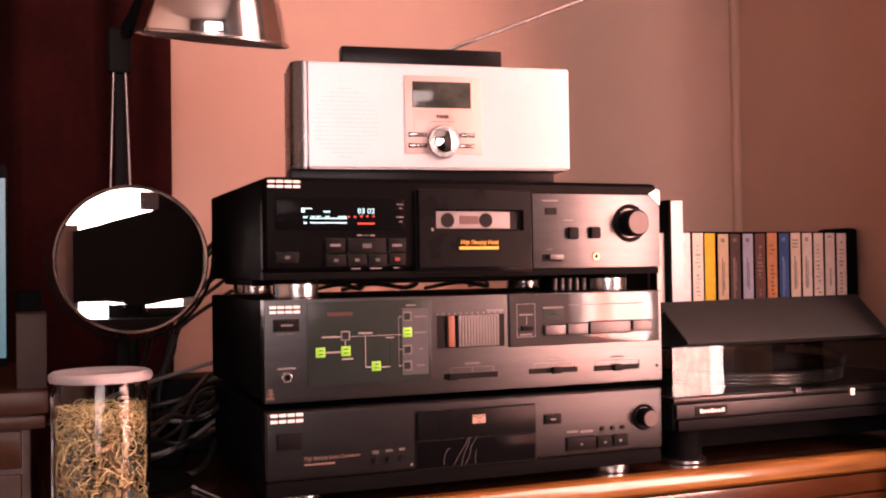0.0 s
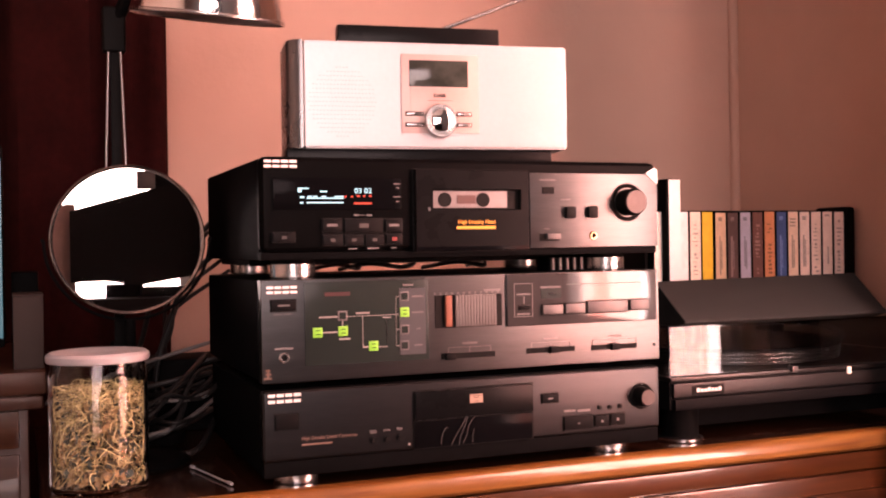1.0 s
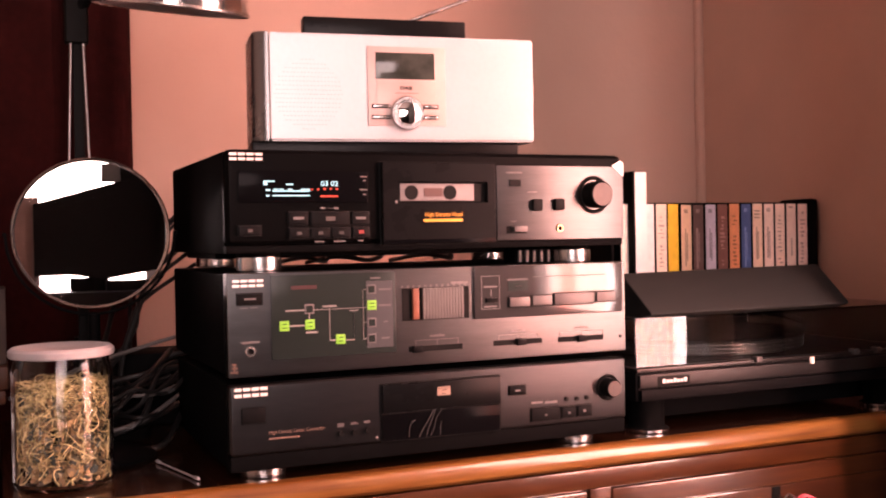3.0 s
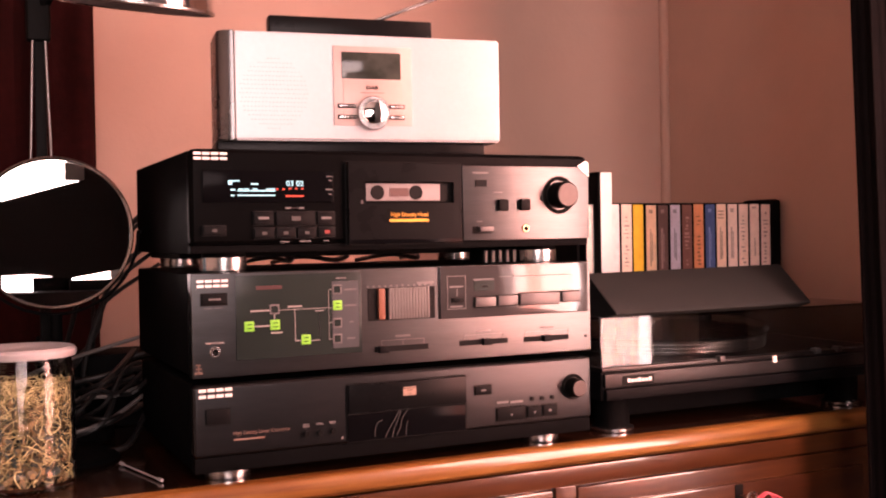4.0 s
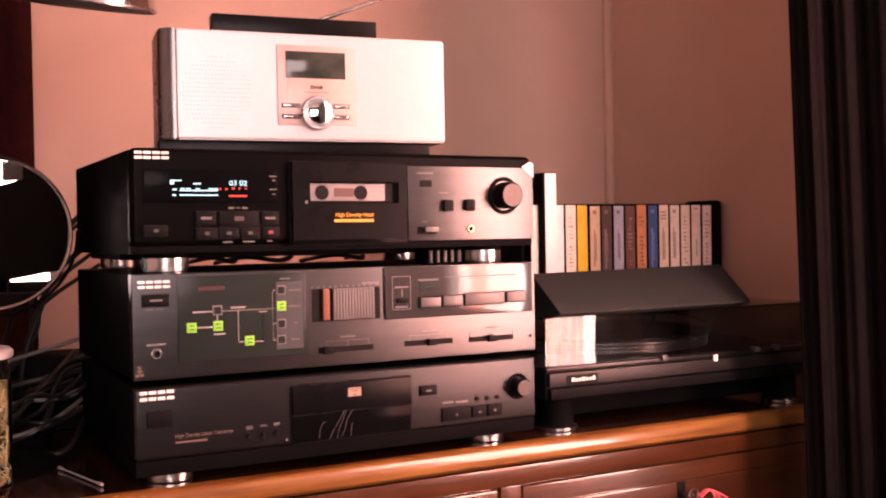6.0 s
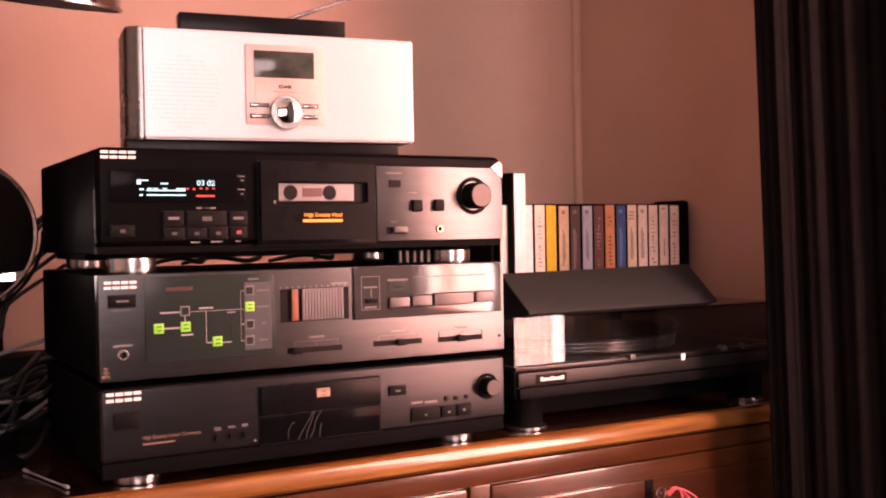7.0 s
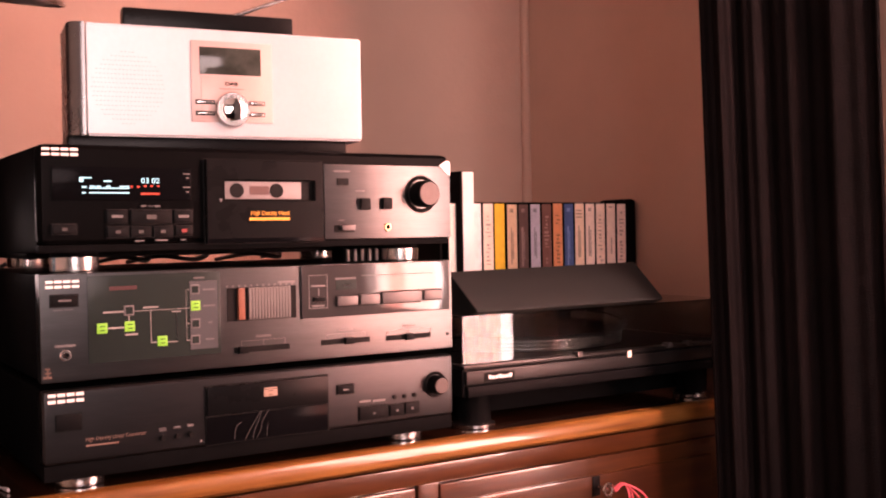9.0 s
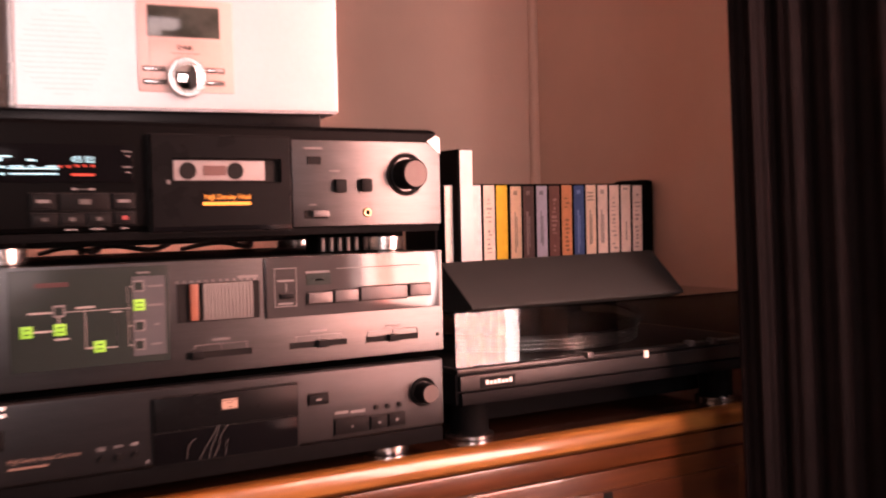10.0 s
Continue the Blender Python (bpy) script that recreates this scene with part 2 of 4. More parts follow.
def tube(points, r, n=8, into=None, r_end=None):
    bm = into or bmesh.new()
    pts = [Vector(p) for p in points]
    rings, side = [], None
    for i, p in enumerate(pts):
        d = (pts[min(i + 1, len(pts) - 1)] - pts[max(i - 1, 0)]).normalized()
        ref = Vector((0, 0, 1)) if abs(d.z) < 0.9 else Vector((1, 0, 0))
        if side is not None:
            ref = side
        u = (ref - d * ref.dot(d)).normalized()
        side = u
        w = d.cross(u)
        rr = r if r_end is None else r + (r_end - r) * i / (len(pts) - 1)
        rings.append([bm.verts.new(p + rr * (math.cos(a) * u + math.sin(a) * w)) for a in (2 * math.pi * k / n for k in range(n))])
    for a, d in zip(rings, rings[1:]):
        for i in range(n):
            bm.faces.new((a[i], a[(i + 1) % n], d[(i + 1) % n], d[i]))
    bm.faces.new(list(reversed(rings[0]))), bm.faces.new(rings[-1])
    return bm


def smooth_path(points, steps=8):
    """A rounded path through a few points."""
    p = [Vector(q) for q in points]
    p = [p[0] * 2 - p[1]] + p + [p[-1] * 2 - p[-2]]
    out = []
    for i in range(1, len(p) - 2):
        for k in range(steps):
            t = k / steps
            out.append(0.5 * (2 * p[i] + (p[i + 1] - p[i - 1]) * t + (2 * p[i - 1] - 5 * p[i] + 4 * p[i + 1] - p[i + 2]) * t * t
                              + (3 * p[i] - p[i - 1] - 3 * p[i + 1] + p[i + 2]) * t ** 3))
    return out + [p[-2]]


def lettering(text, x0, z0, x1, z1, y, material, parent, name="lettering", weight=0.0):
    """Raised print that fills the given box on a front that looks to -y."""
    cu = bpy.data.curves.new("lettering", "FONT")
    cu.body, cu.extrude, cu.offset = text, 0.0, weight
    ob = new("lettering_source", cu)
    me = bpy.data.meshes.new_from_object(ob.evaluated_get(bpy.context.evaluated_depsgraph_get()))
    bpy.data.objects.remove(ob), bpy.data.curves.remove(cu)
    bm = bmesh.new()
    bm.from_mesh(me)
    bpy.data.meshes.remove(me)
    xs, ys = [v.co.x for v in bm.verts], [v.co.y for v in bm.verts]
    lo, hi = (min(xs), min(ys)), (max(xs), max(ys))
    sx, sz = (x1 - x0) / (hi[0] - lo[0]), (z1 - z0) / (hi[1] - lo[1])
    for v in bm.verts:
        v.co = Vector((x0 + (v.co.x - lo[0]) * sx, y, z0 + (v.co.y - lo[1]) * sz))
    made = bmesh.ops.extrude_face_region(bm, geom=bm.faces[:])
    bmesh.ops.translate(bm, verts=[g for g in made["geom"] if isinstance(g, bmesh.types.BMVert)], vec=(0, 0.0004, 0))
    bmesh.ops.recalc_face_normals(bm, faces=bm.faces)
    return part(name, bm, material, parent, smooth=False)


def bars(spots, material, parent, name="printed_mark", y=0.0, proud=0.0004):
    for x0, z0, x1, z1 in spots:
        ob = part(name, face(x0, z0, x1, z1, proud, 0.0002, y), material, parent, smooth=False)
    return ob


def logo(x0, z0, x1, z1, parent, y=0.0, n=4):
    """A maker's mark as plain blocks, each a pair of short bars."""
    w, h = (x1 - x0) / n, z0 - z1
    bm = bmesh.new()
    for i in range(n):
        a, c = x0 + i * w + w * 0.08, x0 + (i + 1) * w - w * 0.10
        for top, low in ((z0 - h * 0.06, z0 - h * 0.36), (z1 + h * 0.36, z1 + h * 0.06)):
            face(a, top, c, low, 0.0006, 0.0002, y, into=bm)
    return part("maker_mark", bm, M_print, parent, "pale printed maker's mark", smooth=False)


# ---- the room ----
def in_room(bm):
    bmesh.ops.transform(bm, matrix=ROOM, verts=bm.verts)
    return bm


structure("floor", in_room(box(RX - 0.2, RY_ - 0.2, FLOOR - 0.1, 0.2, 0.2, FLOOR)), M_floor, "brown carpeted floor of the room", "floor")
structure("ceiling", in_room(box(RX - 0.2, RY_ - 0.2, CEIL, 0.2, 0.2, CEIL + 0.1)), M_ceil, "plain pale painted ceiling of the room", "ceiling")
structure("wall_north", in_room(box(RX - 0.15, 0, FLOOR, 0.15, 0.15, CEIL)), M_wall, "salmon painted plaster wall behind the sideboard", "wall")
# unseen wall, made pale so that it bounces light to the east wall
structure("wall_west", in_room(box(RX - 0.15, RY_, FLOOR, RX, 0, CEIL)), M_wall3, "unseen cream wall, pale to bounce light onto the east wall", "wall")
# unseen stretch of wall, kept dark to hold back bounced light
structure("wall_east_2", in_room(box(0, RY_, FLOOR, 0.15, WIN_A[0] - 0.001, CEIL)), M_wall2, "unseen wall beyond the window, darkened to cut bounce", "wall")
bm = box(0, WIN_A[1], FLOOR, 0.15, 0, CEIL)
box(0, WIN_A[0], FLOOR, 0.15, WIN_A[1], WIN_A[2], into=bm)
box(0, WIN_A[0], WIN_A[3], 0.15, WIN_A[1], CEIL, into=bm)
structure("wall_east", in_room(bm), M_wall, "salmon painted plaster wall with a window opening", "wall")
bm = box(RX - 0.15, RY_ - 0.15, FLOOR, WIN_B[0], RY_, CEIL)
box(WIN_B[1], RY_ - 0.15, FLOOR, 0.15, RY_, CEIL, into=bm)
box(WIN_B[0], RY_ - 0.15, FLOOR, WIN_B[1], RY_, WIN_B[2], into=bm)
box(WIN_B[0], RY_ - 0.15, WIN_B[3], WIN_B[1], RY_, CEIL, into=bm)
structure("wall_south", in_room(bm), M_wall2, "plain dark rear wall with a wide window", "wall")


structure("trim", in_room(lathe((-0.004, -0.004, FLOOR), [(0.0095, 0.0), (0.0095, CEIL - FLOOR)], 24)), M_wall, "rounded painted bead in the corner of the walls", "trim")


def curtain(name, path, z0, z1, folds, depth, material, label, lean=None):
    """A hanging cloth with folds along a plan path; lean shifts it with height."""
    pts = smooth_path(path, 12)
    n = len(pts) * 6
    rows = 26
    bm = bmesh.new()
    grid = []
    for j in range(rows + 1):
        v = j / rows
        line = []
        for i in range(n + 1):
            u = i / n
            k = min(int(u * (len(pts) - 1)), len(pts) - 2)
            f = u * (len(pts) - 1) - k
            p = pts[k].lerp(pts[k + 1], f)
            d = (pts[k + 1] - pts[k]).normalized()
            side = Vector((-d.y, d.x, 0))
            wob = math.sin(2 * math.pi * folds * u + 0.5 * math.sin(3 * v + 9 * u)) + 0.35 * math.sin(2 * math.pi * folds * 2.3 * u + 2 * v)
            q = p + side * wob * depth * (0.75 + 0.25 * v)
            if lean:
                q = q + Vector(lean(v))
            line.append(bm.verts.new((q.x, q.y, z0 + (z1 - z0) * v)))
        grid.append(line)
    for a, d in zip(grid, grid[1:]):
        for i in range(n):
            bm.faces.new((a[i], a[i + 1], d[i + 1], d[i]))
    ob = part(name, bm, material)
    sol = ob.modifiers.new("cloth", "SOLIDIFY")
    sol.thickness = 0.004
    return tagged(ob, label, "curtain")


curtain("curtain", [(-1.3, 0.90, 0), (-0.7, 0.815, 0), (0.010, 0.705, 0)], FLOOR + 0.02, 1.45, 9, 0.022, M_curtain,
        "dark red heavy cloth curtain hanging in folds at the wall")
curtain("curtain", [(0.738, -0.088, 0), (0.764, -0.122, 0), (0.792, -0.180, 0), (0.812, -0.265, 0)], FLOOR + 0.02, 1.45, 4.5, 0.0065, M_curtain_b,
        "dark brown-red curtain gathered beside the window", lambda v: (0.040 - 0.085 * v, 0, 0))

# windows
w = thing("window_1", ROOM @ Vector((0.07, ya, za)), "white painted side window frame in full daylight", "window", kind="structure")
y0, y1, z0, z1 = WIN_A
ym = -1.445
for a, c, d, e in ((y0, y0 + 0.04, z0, z1), (y1 - 0.04, y1, z0, z1), (y0 + 0.04, y1 - 0.04, z0, z0 + 0.04), (y0 + 0.04, y1 - 0.04, z1 - 0.04, z1), (ym - 0.016, ym + 0.016, z0 + 0.04, z1 - 0.04)):
    part("window_frame", in_room(box(-0.012, a, d, 0.02, c, e, 0.003)), M_frame, w)


def sheer(ya, yb, x, material, label):
    """A thin hanging cloth across a stretch of the side window."""
    bm = bmesh.new()
    n = 40
    cols = []
    for i in range(n + 1):
        y = ya + (yb - ya) * i / n
        cols.append([bm.verts.new((x + 0.004 * math.sin(110 * y), y, z)) for z in (z0 - 0.03, z1 + 0.03)])
    for a, c in zip(cols, cols[1:]):
        bm.faces.new((a[0], c[0], c[1], a[1]))
    return tagged(part("sheer_curtain", in_room(bm), material), label, "curtain")


sheer(-1.375, -1.025, -0.024, M_sheer, "thin salmon sheer curtain hanging at the side window")
sheer(-1.285, -1.190, -0.034, M_sheer_red, "narrow red sheer strip hanging at the side window")
w = thing("window_2", ROOM @ Vector((xb, RY_ - 0.07, zb)), "white painted wide rear window frame in daylight", "window", kind="structure")
x0, x1, z0, z1 = WIN_B
for a, c, d, e in ((x0, x0 + 0.04, z0, z1), (x1 - 0.04, x1, z0, z1), (x0 + 0.04, x1 - 0.04, z0, z0 + 0.02), (x0 + 0.04, x1 - 0.04, z1 - 0.04, z1)):
    part("window_frame", in_room(box(a, RY_ - 0.03, d, c, RY_ + 0.01, e, 0.003)), M_frame, w)

# ---- sideboard ----
SB0, SB1, SBD = -0.19, 0.885, 0.50
sb = thing("sideboard", (0.4, 0.25, FLOOR), "polished mahogany sideboard with drawers and a rounded top edge", "sideboard")
prof = [(0.0, 0.0), (-0.004, -0.0015), (-0.0075, -0.006), (-0.009, -0.012), (-0.008, -0.018), (-0.0045, -0.0215), (0.0, -0.023), (0.006, -0.025)]
bm = bmesh.new()
ends = [[bm.verts.new((x, y + 0.004, z)) for y, z in prof + [(0.010, -0.025), (0.010, 0.0)]] for x in (SB0, SB1)]
n = len(ends[0])
for i in range(n):
    bm.faces.new((ends[0][i], ends[1][i], ends[1][(i + 1) % n], ends[0][(i + 1) % n]))
bm.faces.new(list(reversed(ends[0]))), bm.faces.new(ends[1])
bmesh.ops.recalc_face_normals(bm, faces=bm.faces)
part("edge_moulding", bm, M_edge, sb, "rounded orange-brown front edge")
part("worktop", box(SB0, 0.0142, -0.025, SB1, SBD, -0.0002), M_top, sb, "dark polished top board")
part("carcass", box(SB0 + 0.012, 0.014, FLOOR + 0.10, SB1 - 0.012, SBD - 0.004, -0.025, 0.002), M_wood, sb)
part("top_rail", box(SB0 + 0.012, 0.004, -0.0455, SB1 - 0.012, 0.0138, -0.0252, 0.001), M_wood, sb)
part("stile", box(0.385, 0.004, -0.25, 0.411, 0.0138, -0.0458, 0.001), M_wood, sb)
for a, c in ((SB0 + 0.02, 0.3825), (0.4135, SB1 - 0.02)):
    d = part("drawer", box(a, 0.005, -0.205, c, 0.0136, -0.0485, 0.0025), M_wood, sb, "drawer front with a dark shadow gap")
    part("raised_panel", box(a + 0.03, 0.0005, -0.185, c - 0.03, 0.005, -0.069, 0.0035), M_wood, d)
for a, c in ((SB0 + 0.02, 0.3825), (0.4135, SB1 - 0.02)):
    part("cupboard_door", box(a, 0.005, FLOOR + 0.12, c, 0.0136, -0.215, 0.0025), M_wood, sb)
for x in (SB0 + 0.05, SB1 - 0.05):
    for y in (0.05, SBD - 0.05):
        part("foot", cyl((x, y, FLOOR), 0.025, 0.10, b=0.004, r2=0.032), M_darkwood, sb)
ESC = (0.633, -0.082)
part("escutcheon", face(ESC[0] - 0.006, ESC[1] + 0.012, ESC[0] + 0.006, ESC[1] - 0.012, 0.0015, 0, 0.0005, 0.001), M_slot, sb)
key = thing("key", (ESC[0] + 0.004, -0.01, ESC[1]), "small key with a pink ribbon tied through, in a drawer lock", "key")
part("shank", cyl((ESC[0], 0.0, ESC[1]), 0.002, 0.02, "y", 12), M_steel, key)
part("bow", tube([(ESC[0] + 0.007 * math.cos(a), -0.022, ESC[1] + 0.007 * math.sin(a)) for a in (i * math.pi / 8 for i in range(17))], 0.0016, 6), M_steel, key)
for dx, dz, ww, dy in ((0.045, -0.05, 0.02, 0.0), (0.034, -0.075, 0.012, 0.003), (0.052, -0.06, 0.017, -0.003), (0.026, -0.07, 0.020, -0.002)):
    part("ribbon", tube(smooth_path([(ESC[0] + 0.007, -0.024 + dy, ESC[1] - 0.002), (ESC[0] + 0.020, -0.028 + dy, ESC[1] + 0.005), (ESC[0] + dx, -0.03 + dy, ESC[1] - ww), (ESC[0] + dx + 0.005, -0.026 + dy, ESC[1] + dz)]), 0.0013, 6), M_pink, key, "pink ribbon strand")


# ---- hi-fi stack ----
def foot(x, y, z, h, parent, r=0.021):
    f = part("foot", cyl((x, y, z + h * 0.80), r, h * 0.20, b=0.0005), M_case, parent)
    part("foot_ring", lathe((x, y, z), [(r * 0.9, 0.0), (r * 1.04, 0.0008), (r * 1.05, h * 0.2), (r * 1.05, h * 0.76), (r * 1.0, h * 0.80), (r * 0.8, h * 0.805)], 36), M_steel, f, "bright metal ring")


def knob(x, z, r, length, parent, material, y=0.0, ring=True, name="knob"):
    k = part(name, lathe((x, y, z), [(r * 1.0, 0.0), (r, length * 0.75), (r * 0.96, length * 0.92), (r * 0.86, length), (r * 0.3, length * 0.985)], 40, m=Matrix.Rotation(radians(90), 4, "X")), material, parent)
    part("knob_cap", cyl((x, y - length + 0.0002, z), r * 0.84, 0.0006, "y", 36), M_knobface, k, "grey metal knob face")
    if ring:
        part("knob_ring", lathe((x, y, z), [(r * 1.05, 0.0), (r * 1.42, 0.0), (r * 1.42, 0.0012), (r * 1.34, 0.0018), (r * 1.1, 0.0008)], 40, closed=True, m=Matrix.Rotation(radians(90), 4, "X")), M_slot, k)
    return k


def jack(x, z, r, parent, metal):
    j = part("headphone_socket", lathe((x, 0, z), [(r * 0.5, 0.0), (r, 0.0), (r, 0.0015), (r * 0.85, 0.0024), (r * 0.55, 0.0024)], 28, closed=True, m=Matrix.Rotation(radians(90), 4, "X")), metal, parent, "ringed metal headphone socket")
    part("socket_hole", cyl((x, 0, z), r * 0.5, 0.0008, "y", 20), M_slot, j)


def button(x0, z0, x1, z1, parent, material=None, proud=0.0022, b=0.0007, name="button"):
    """A key in a dark surround."""
    k = part(name, face(x0, z0, x1, z1, proud, 0, 0, b), material or M_btn, parent)
    part("surround", face(x0 - 0.0009, z0 + 0.0009, x1 + 0.0009, z1 - 0.0009, 0.0005, 0), M_slot, k)
    return k


def body(name, z0, z1, depth, label, facia_z0=None, m=None, rounding=0.003):
    t = thing(name, (0.215, 0.15, z0), label, name.replace("_", " "), "stacked hi-fi units")
    part("case", box(0.002, 0.016, z0, 0.428, depth, z1 - 0.001, 0.0025), M_case, t)
    fz = z0 if facia_z0 is None else facia_z0
    part("front_panel", box(0.0, 0.0, fz, 0.430, 0.0158, z1, rounding, 3), m, t)
    bm = bmesh.new()
    for i in range(11):
        for k in range(2):
            face(0.06 + i * 0.014 + k * 0.18, z1 - 0.0012, 0.064 + i * 0.014 + k * 0.18, z1 - 0.0008, 0, 0.1, 0.12, into=bm)
    part("vent_grid", bm, M_slot, t)
    return t


# CD player
cd = body("cd_player", 0.0125, 0.0935, 0.285, "black metal CD player at the bottom of the stack", 0.0275, m=M_cdfront, rounding=0.005)
for x, y in ((0.041, 0.045), (0.389, 0.045), (0.041, 0.25), (0.389, 0.25)):
    foot(x, y, 0.0, 0.0125, cd)
part("lower_lip", box(0.001, 0.003, 0.0127, 0.429, 0.0157, 0.0273, 0.0012), M_case, cd)
logo(0.0043, 0.0915, 0.0365, 0.0818, cd)
button(0.0113, 0.0717, 0.0329, 0.0579, cd, proud=0.0015)
bars([(0.0176, 0.0659, 0.0282, 0.0640)], M_dimprint, cd)
lettering("High Density Linear Converter", 0.0364, 0.0449, 0.0907, 0.0497, -0.0004, M_bronze, cd)
bars([(0.0363, 0.0428, 0.0656, 0.0412)], M_bronze, cd)
for p in ((0.1058, 0.0408), (0.1195, 0.0407), (0.1328, 0.0412)):
    part("switch_button", cyl((p[0], 0, p[1]), 0.0026, 0.003, "y", 20, 0.0005), M_slot, cd)
    bars([(p[0] - 0.003, p[1] + 0.0095, p[0] + 0.003, p[1] + 0.0075)], M_dimprint, cd)
bars([(0.1032, 0.0497, 0.1094, 0.0470), (0.1162, 0.0491, 0.1237, 0.0480), (0.1306, 0.0490, 0.1352, 0.0481)], M_dimprint, cd)
CZS = 0.0562
tray = part("disc_tray", face(0.1487, 0.0838, 0.2759, CZS, 0.0035, 0, 0, 0.001), M_door, cd, "satin black tray front")
part("surround", face(0.1470, 0.0852, 0.2772, 0.0280, 0.0008, 0), M_slot, cd)
part("display_window", face(0.1483, CZS - 0.0018, 0.2753, 0.0290, 0.002, 0, 0, 0.0006), M_gloss, cd, "glossy black display window")
# thin pale strands imitate a reflection in the display window
for pts in (((0.1756, 0.0313), (0.1763, 0.0396), (0.1794, 0.0454), (0.1830, 0.0468)), ((0.1863, 0.0298), (0.1907, 0.0377), (0.1969, 0.0467), (0.2025, 0.0558), (0.2063, 0.0589)), ((0.1942, 0.0296), (0.1962, 0.0378), (0.2006, 0.0470), (0.2044, 0.0573)),
            ((0.1985, 0.0303), (0.2029, 0.0384), (0.2048, 0.0466), (0.2124, 0.0573)), ((0.2089, 0.0305), (0.2096, 0.0395), (0.2109, 0.0433))):
    part("reflected_wisp", tube(smooth_path([(p[0], -0.0020, p[1]) for p in pts], 5), 0.0004, 5), M_faint, cd, "pale curved wisp, a reflection modelled on the display window")
sq = (0.2060, 0.0780, 0.2199, 0.0685)
bm = face(sq[0], sq[1], sq[2], sq[1] - 0.0012, 0.0038, 0, 0)
face(sq[0], sq[1] - 0.0018, sq[2], sq[3] + 0.001, 0.0038, 0, 0, into=bm)
part("disc_mark", bm, mat("copper_print", (0.36, 0.25, 0.19), 0.45, var=0.05, scale=200), tray, "copper printed disc mark", smooth=False)
bars([(sq[0] + 0.004, sq[1] - 0.003, sq[2] - 0.004, sq[1] - 0.0036), (sq[0] + 0.005, sq[3] + 0.003, sq[2] - 0.005, sq[3] + 0.0024)], M_door, tray, "mark_line", y=-0.0038)
button(0.2871, 0.0721, 0.3059, 0.0632, cd)
bars([(0.2935, 0.0682, 0.2994, 0.0666)], M_dimprint, cd, y=-0.0022)
button(0.3122, 0.0470, 0.3455, 0.0337, cd)
button(0.3484, 0.0458, 0.3652, 0.0344, cd)
button(0.3675, 0.0461, 0.3846, 0.0346, cd)
bars([(0.3281, 0.0404, 0.3301, 0.0385), (0.3558, 0.0405, 0.3585, 0.0385), (0.3743, 0.0414, 0.3770, 0.0388)], M_dimprint, cd, y=-0.0022)
bars([(0.3130, 0.0539, 0.3263, 0.0517), (0.3290, 0.0533, 0.3437, 0.0509)], M_dimprint, cd)
for p in ((0.3546, 0.0537), (0.3669, 0.0533), (0.3793, 0.0535)):
    part("small_button", cyl((p[0], 0, p[1]), 0.0024, 0.002, "y", 20, 0.0005), M_slot, cd)
k = (0.4060, 0.0624)
knob(k[0], k[1], 0.0098, 0.014, cd, M_btn)
part("sensor", cyl((0.1425, 0, 0.0337), 0.0014, 0.001, "y", 12), M_dimprint, cd)

# amplifier
amp = body("amplifier", 0.1005, 0.1965, 0.30, "dark grey metal stereo amplifier with a lit signal diagram", m=M_facia2, rounding=0.0015)
for x, y in ((0.041, 0.06), (0.389, 0.06), (0.041, 0.25), (0.389, 0.25)):
    part("foot", cyl((x, y, 0.0935), 0.016, 0.007, b=0.0008), M_case, amp)
logo(0.0046, 0.1910, 0.0345, 0.1832, amp)
button(0.0090, 0.1774, 0.0321, 0.1676, amp)
bars([(0.0153, 0.1735, 0.0263, 0.1719)], M_dimprint, amp, y=-0.0022)
bars([(0.0114, 0.1648, 0.0193, 0.1640), (0.0209, 0.1649, 0.0283, 0.1641), (0.0119, 0.1336, 0.0294, 0.1316)], M_dimprint, amp)
k = (0.0207, 0.1242)
jack(k[0], k[1], 0.0052, amp, M_steel)
bars([(0.0032, 0.1139, 0.0073, 0.1125), (0.0031, 0.1102, 0.0083, 0.1088), (0.0015, 0.1067, 0.0088, 0.1047), (0.0047, 0.1138, 0.0062, 0.1048)], M_bronze, amp, "seal_mark")
pan = part("diagram_panel", face(0.0406, 0.1935, 0.1645, 0.1152, 0.0012, 0, 0, 0.0005), M_panel, amp, "smoked panel with a signal diagram")
part("source_strip", face(0.1341, 0.1852, 0.1610, 0.1209, 0.0018, 0), mat("slate_strip", (0.055, 0.06, 0.065), 0.3, var=0.08, scale=60), pan, "slate grey strip")
bars([(0.0571, 0.1465, 0.0741, 0.1451), (0.0541, 0.1609, 0.0732, 0.1595), (0.0810, 0.1603, 0.1412, 0.1598), (0.0765, 0.1572, 0.0775, 0.1497), (0.0966, 0.1607, 0.0972, 0.1300),
      (0.0972, 0.1310, 0.1028, 0.1297), (0.1119, 0.1302, 0.1216, 0.1292), (0.1210, 0.1585, 0.1210, 0.1292), (0.1305, 0.1772, 0.1308, 0.1292), (0.1316, 0.1777, 0.1362, 0.1770),
      (0.1311, 0.1461, 0.1357, 0.1453), (0.1308, 0.1303, 0.1354, 0.1295), (0.0734, 0.1398, 0.0845, 0.1382), (0.0900, 0.1636, 0.1040, 0.1620), (0.1170, 0.1582, 0.1255, 0.1572)], M_line, pan, "diagram_line", y=-0.0012)
bars([(0.1467, 0.1777, 0.1590, 0.1761), (0.1465, 0.1623, 0.1587, 0.1607), (0.1515, 0.1462, 0.1555, 0.1449), (0.1488, 0.1304, 0.1570, 0.1289), (0.1382, 0.1889, 0.1486, 0.1875)], M_dimprint, pan, "source_name", y=-0.0018)
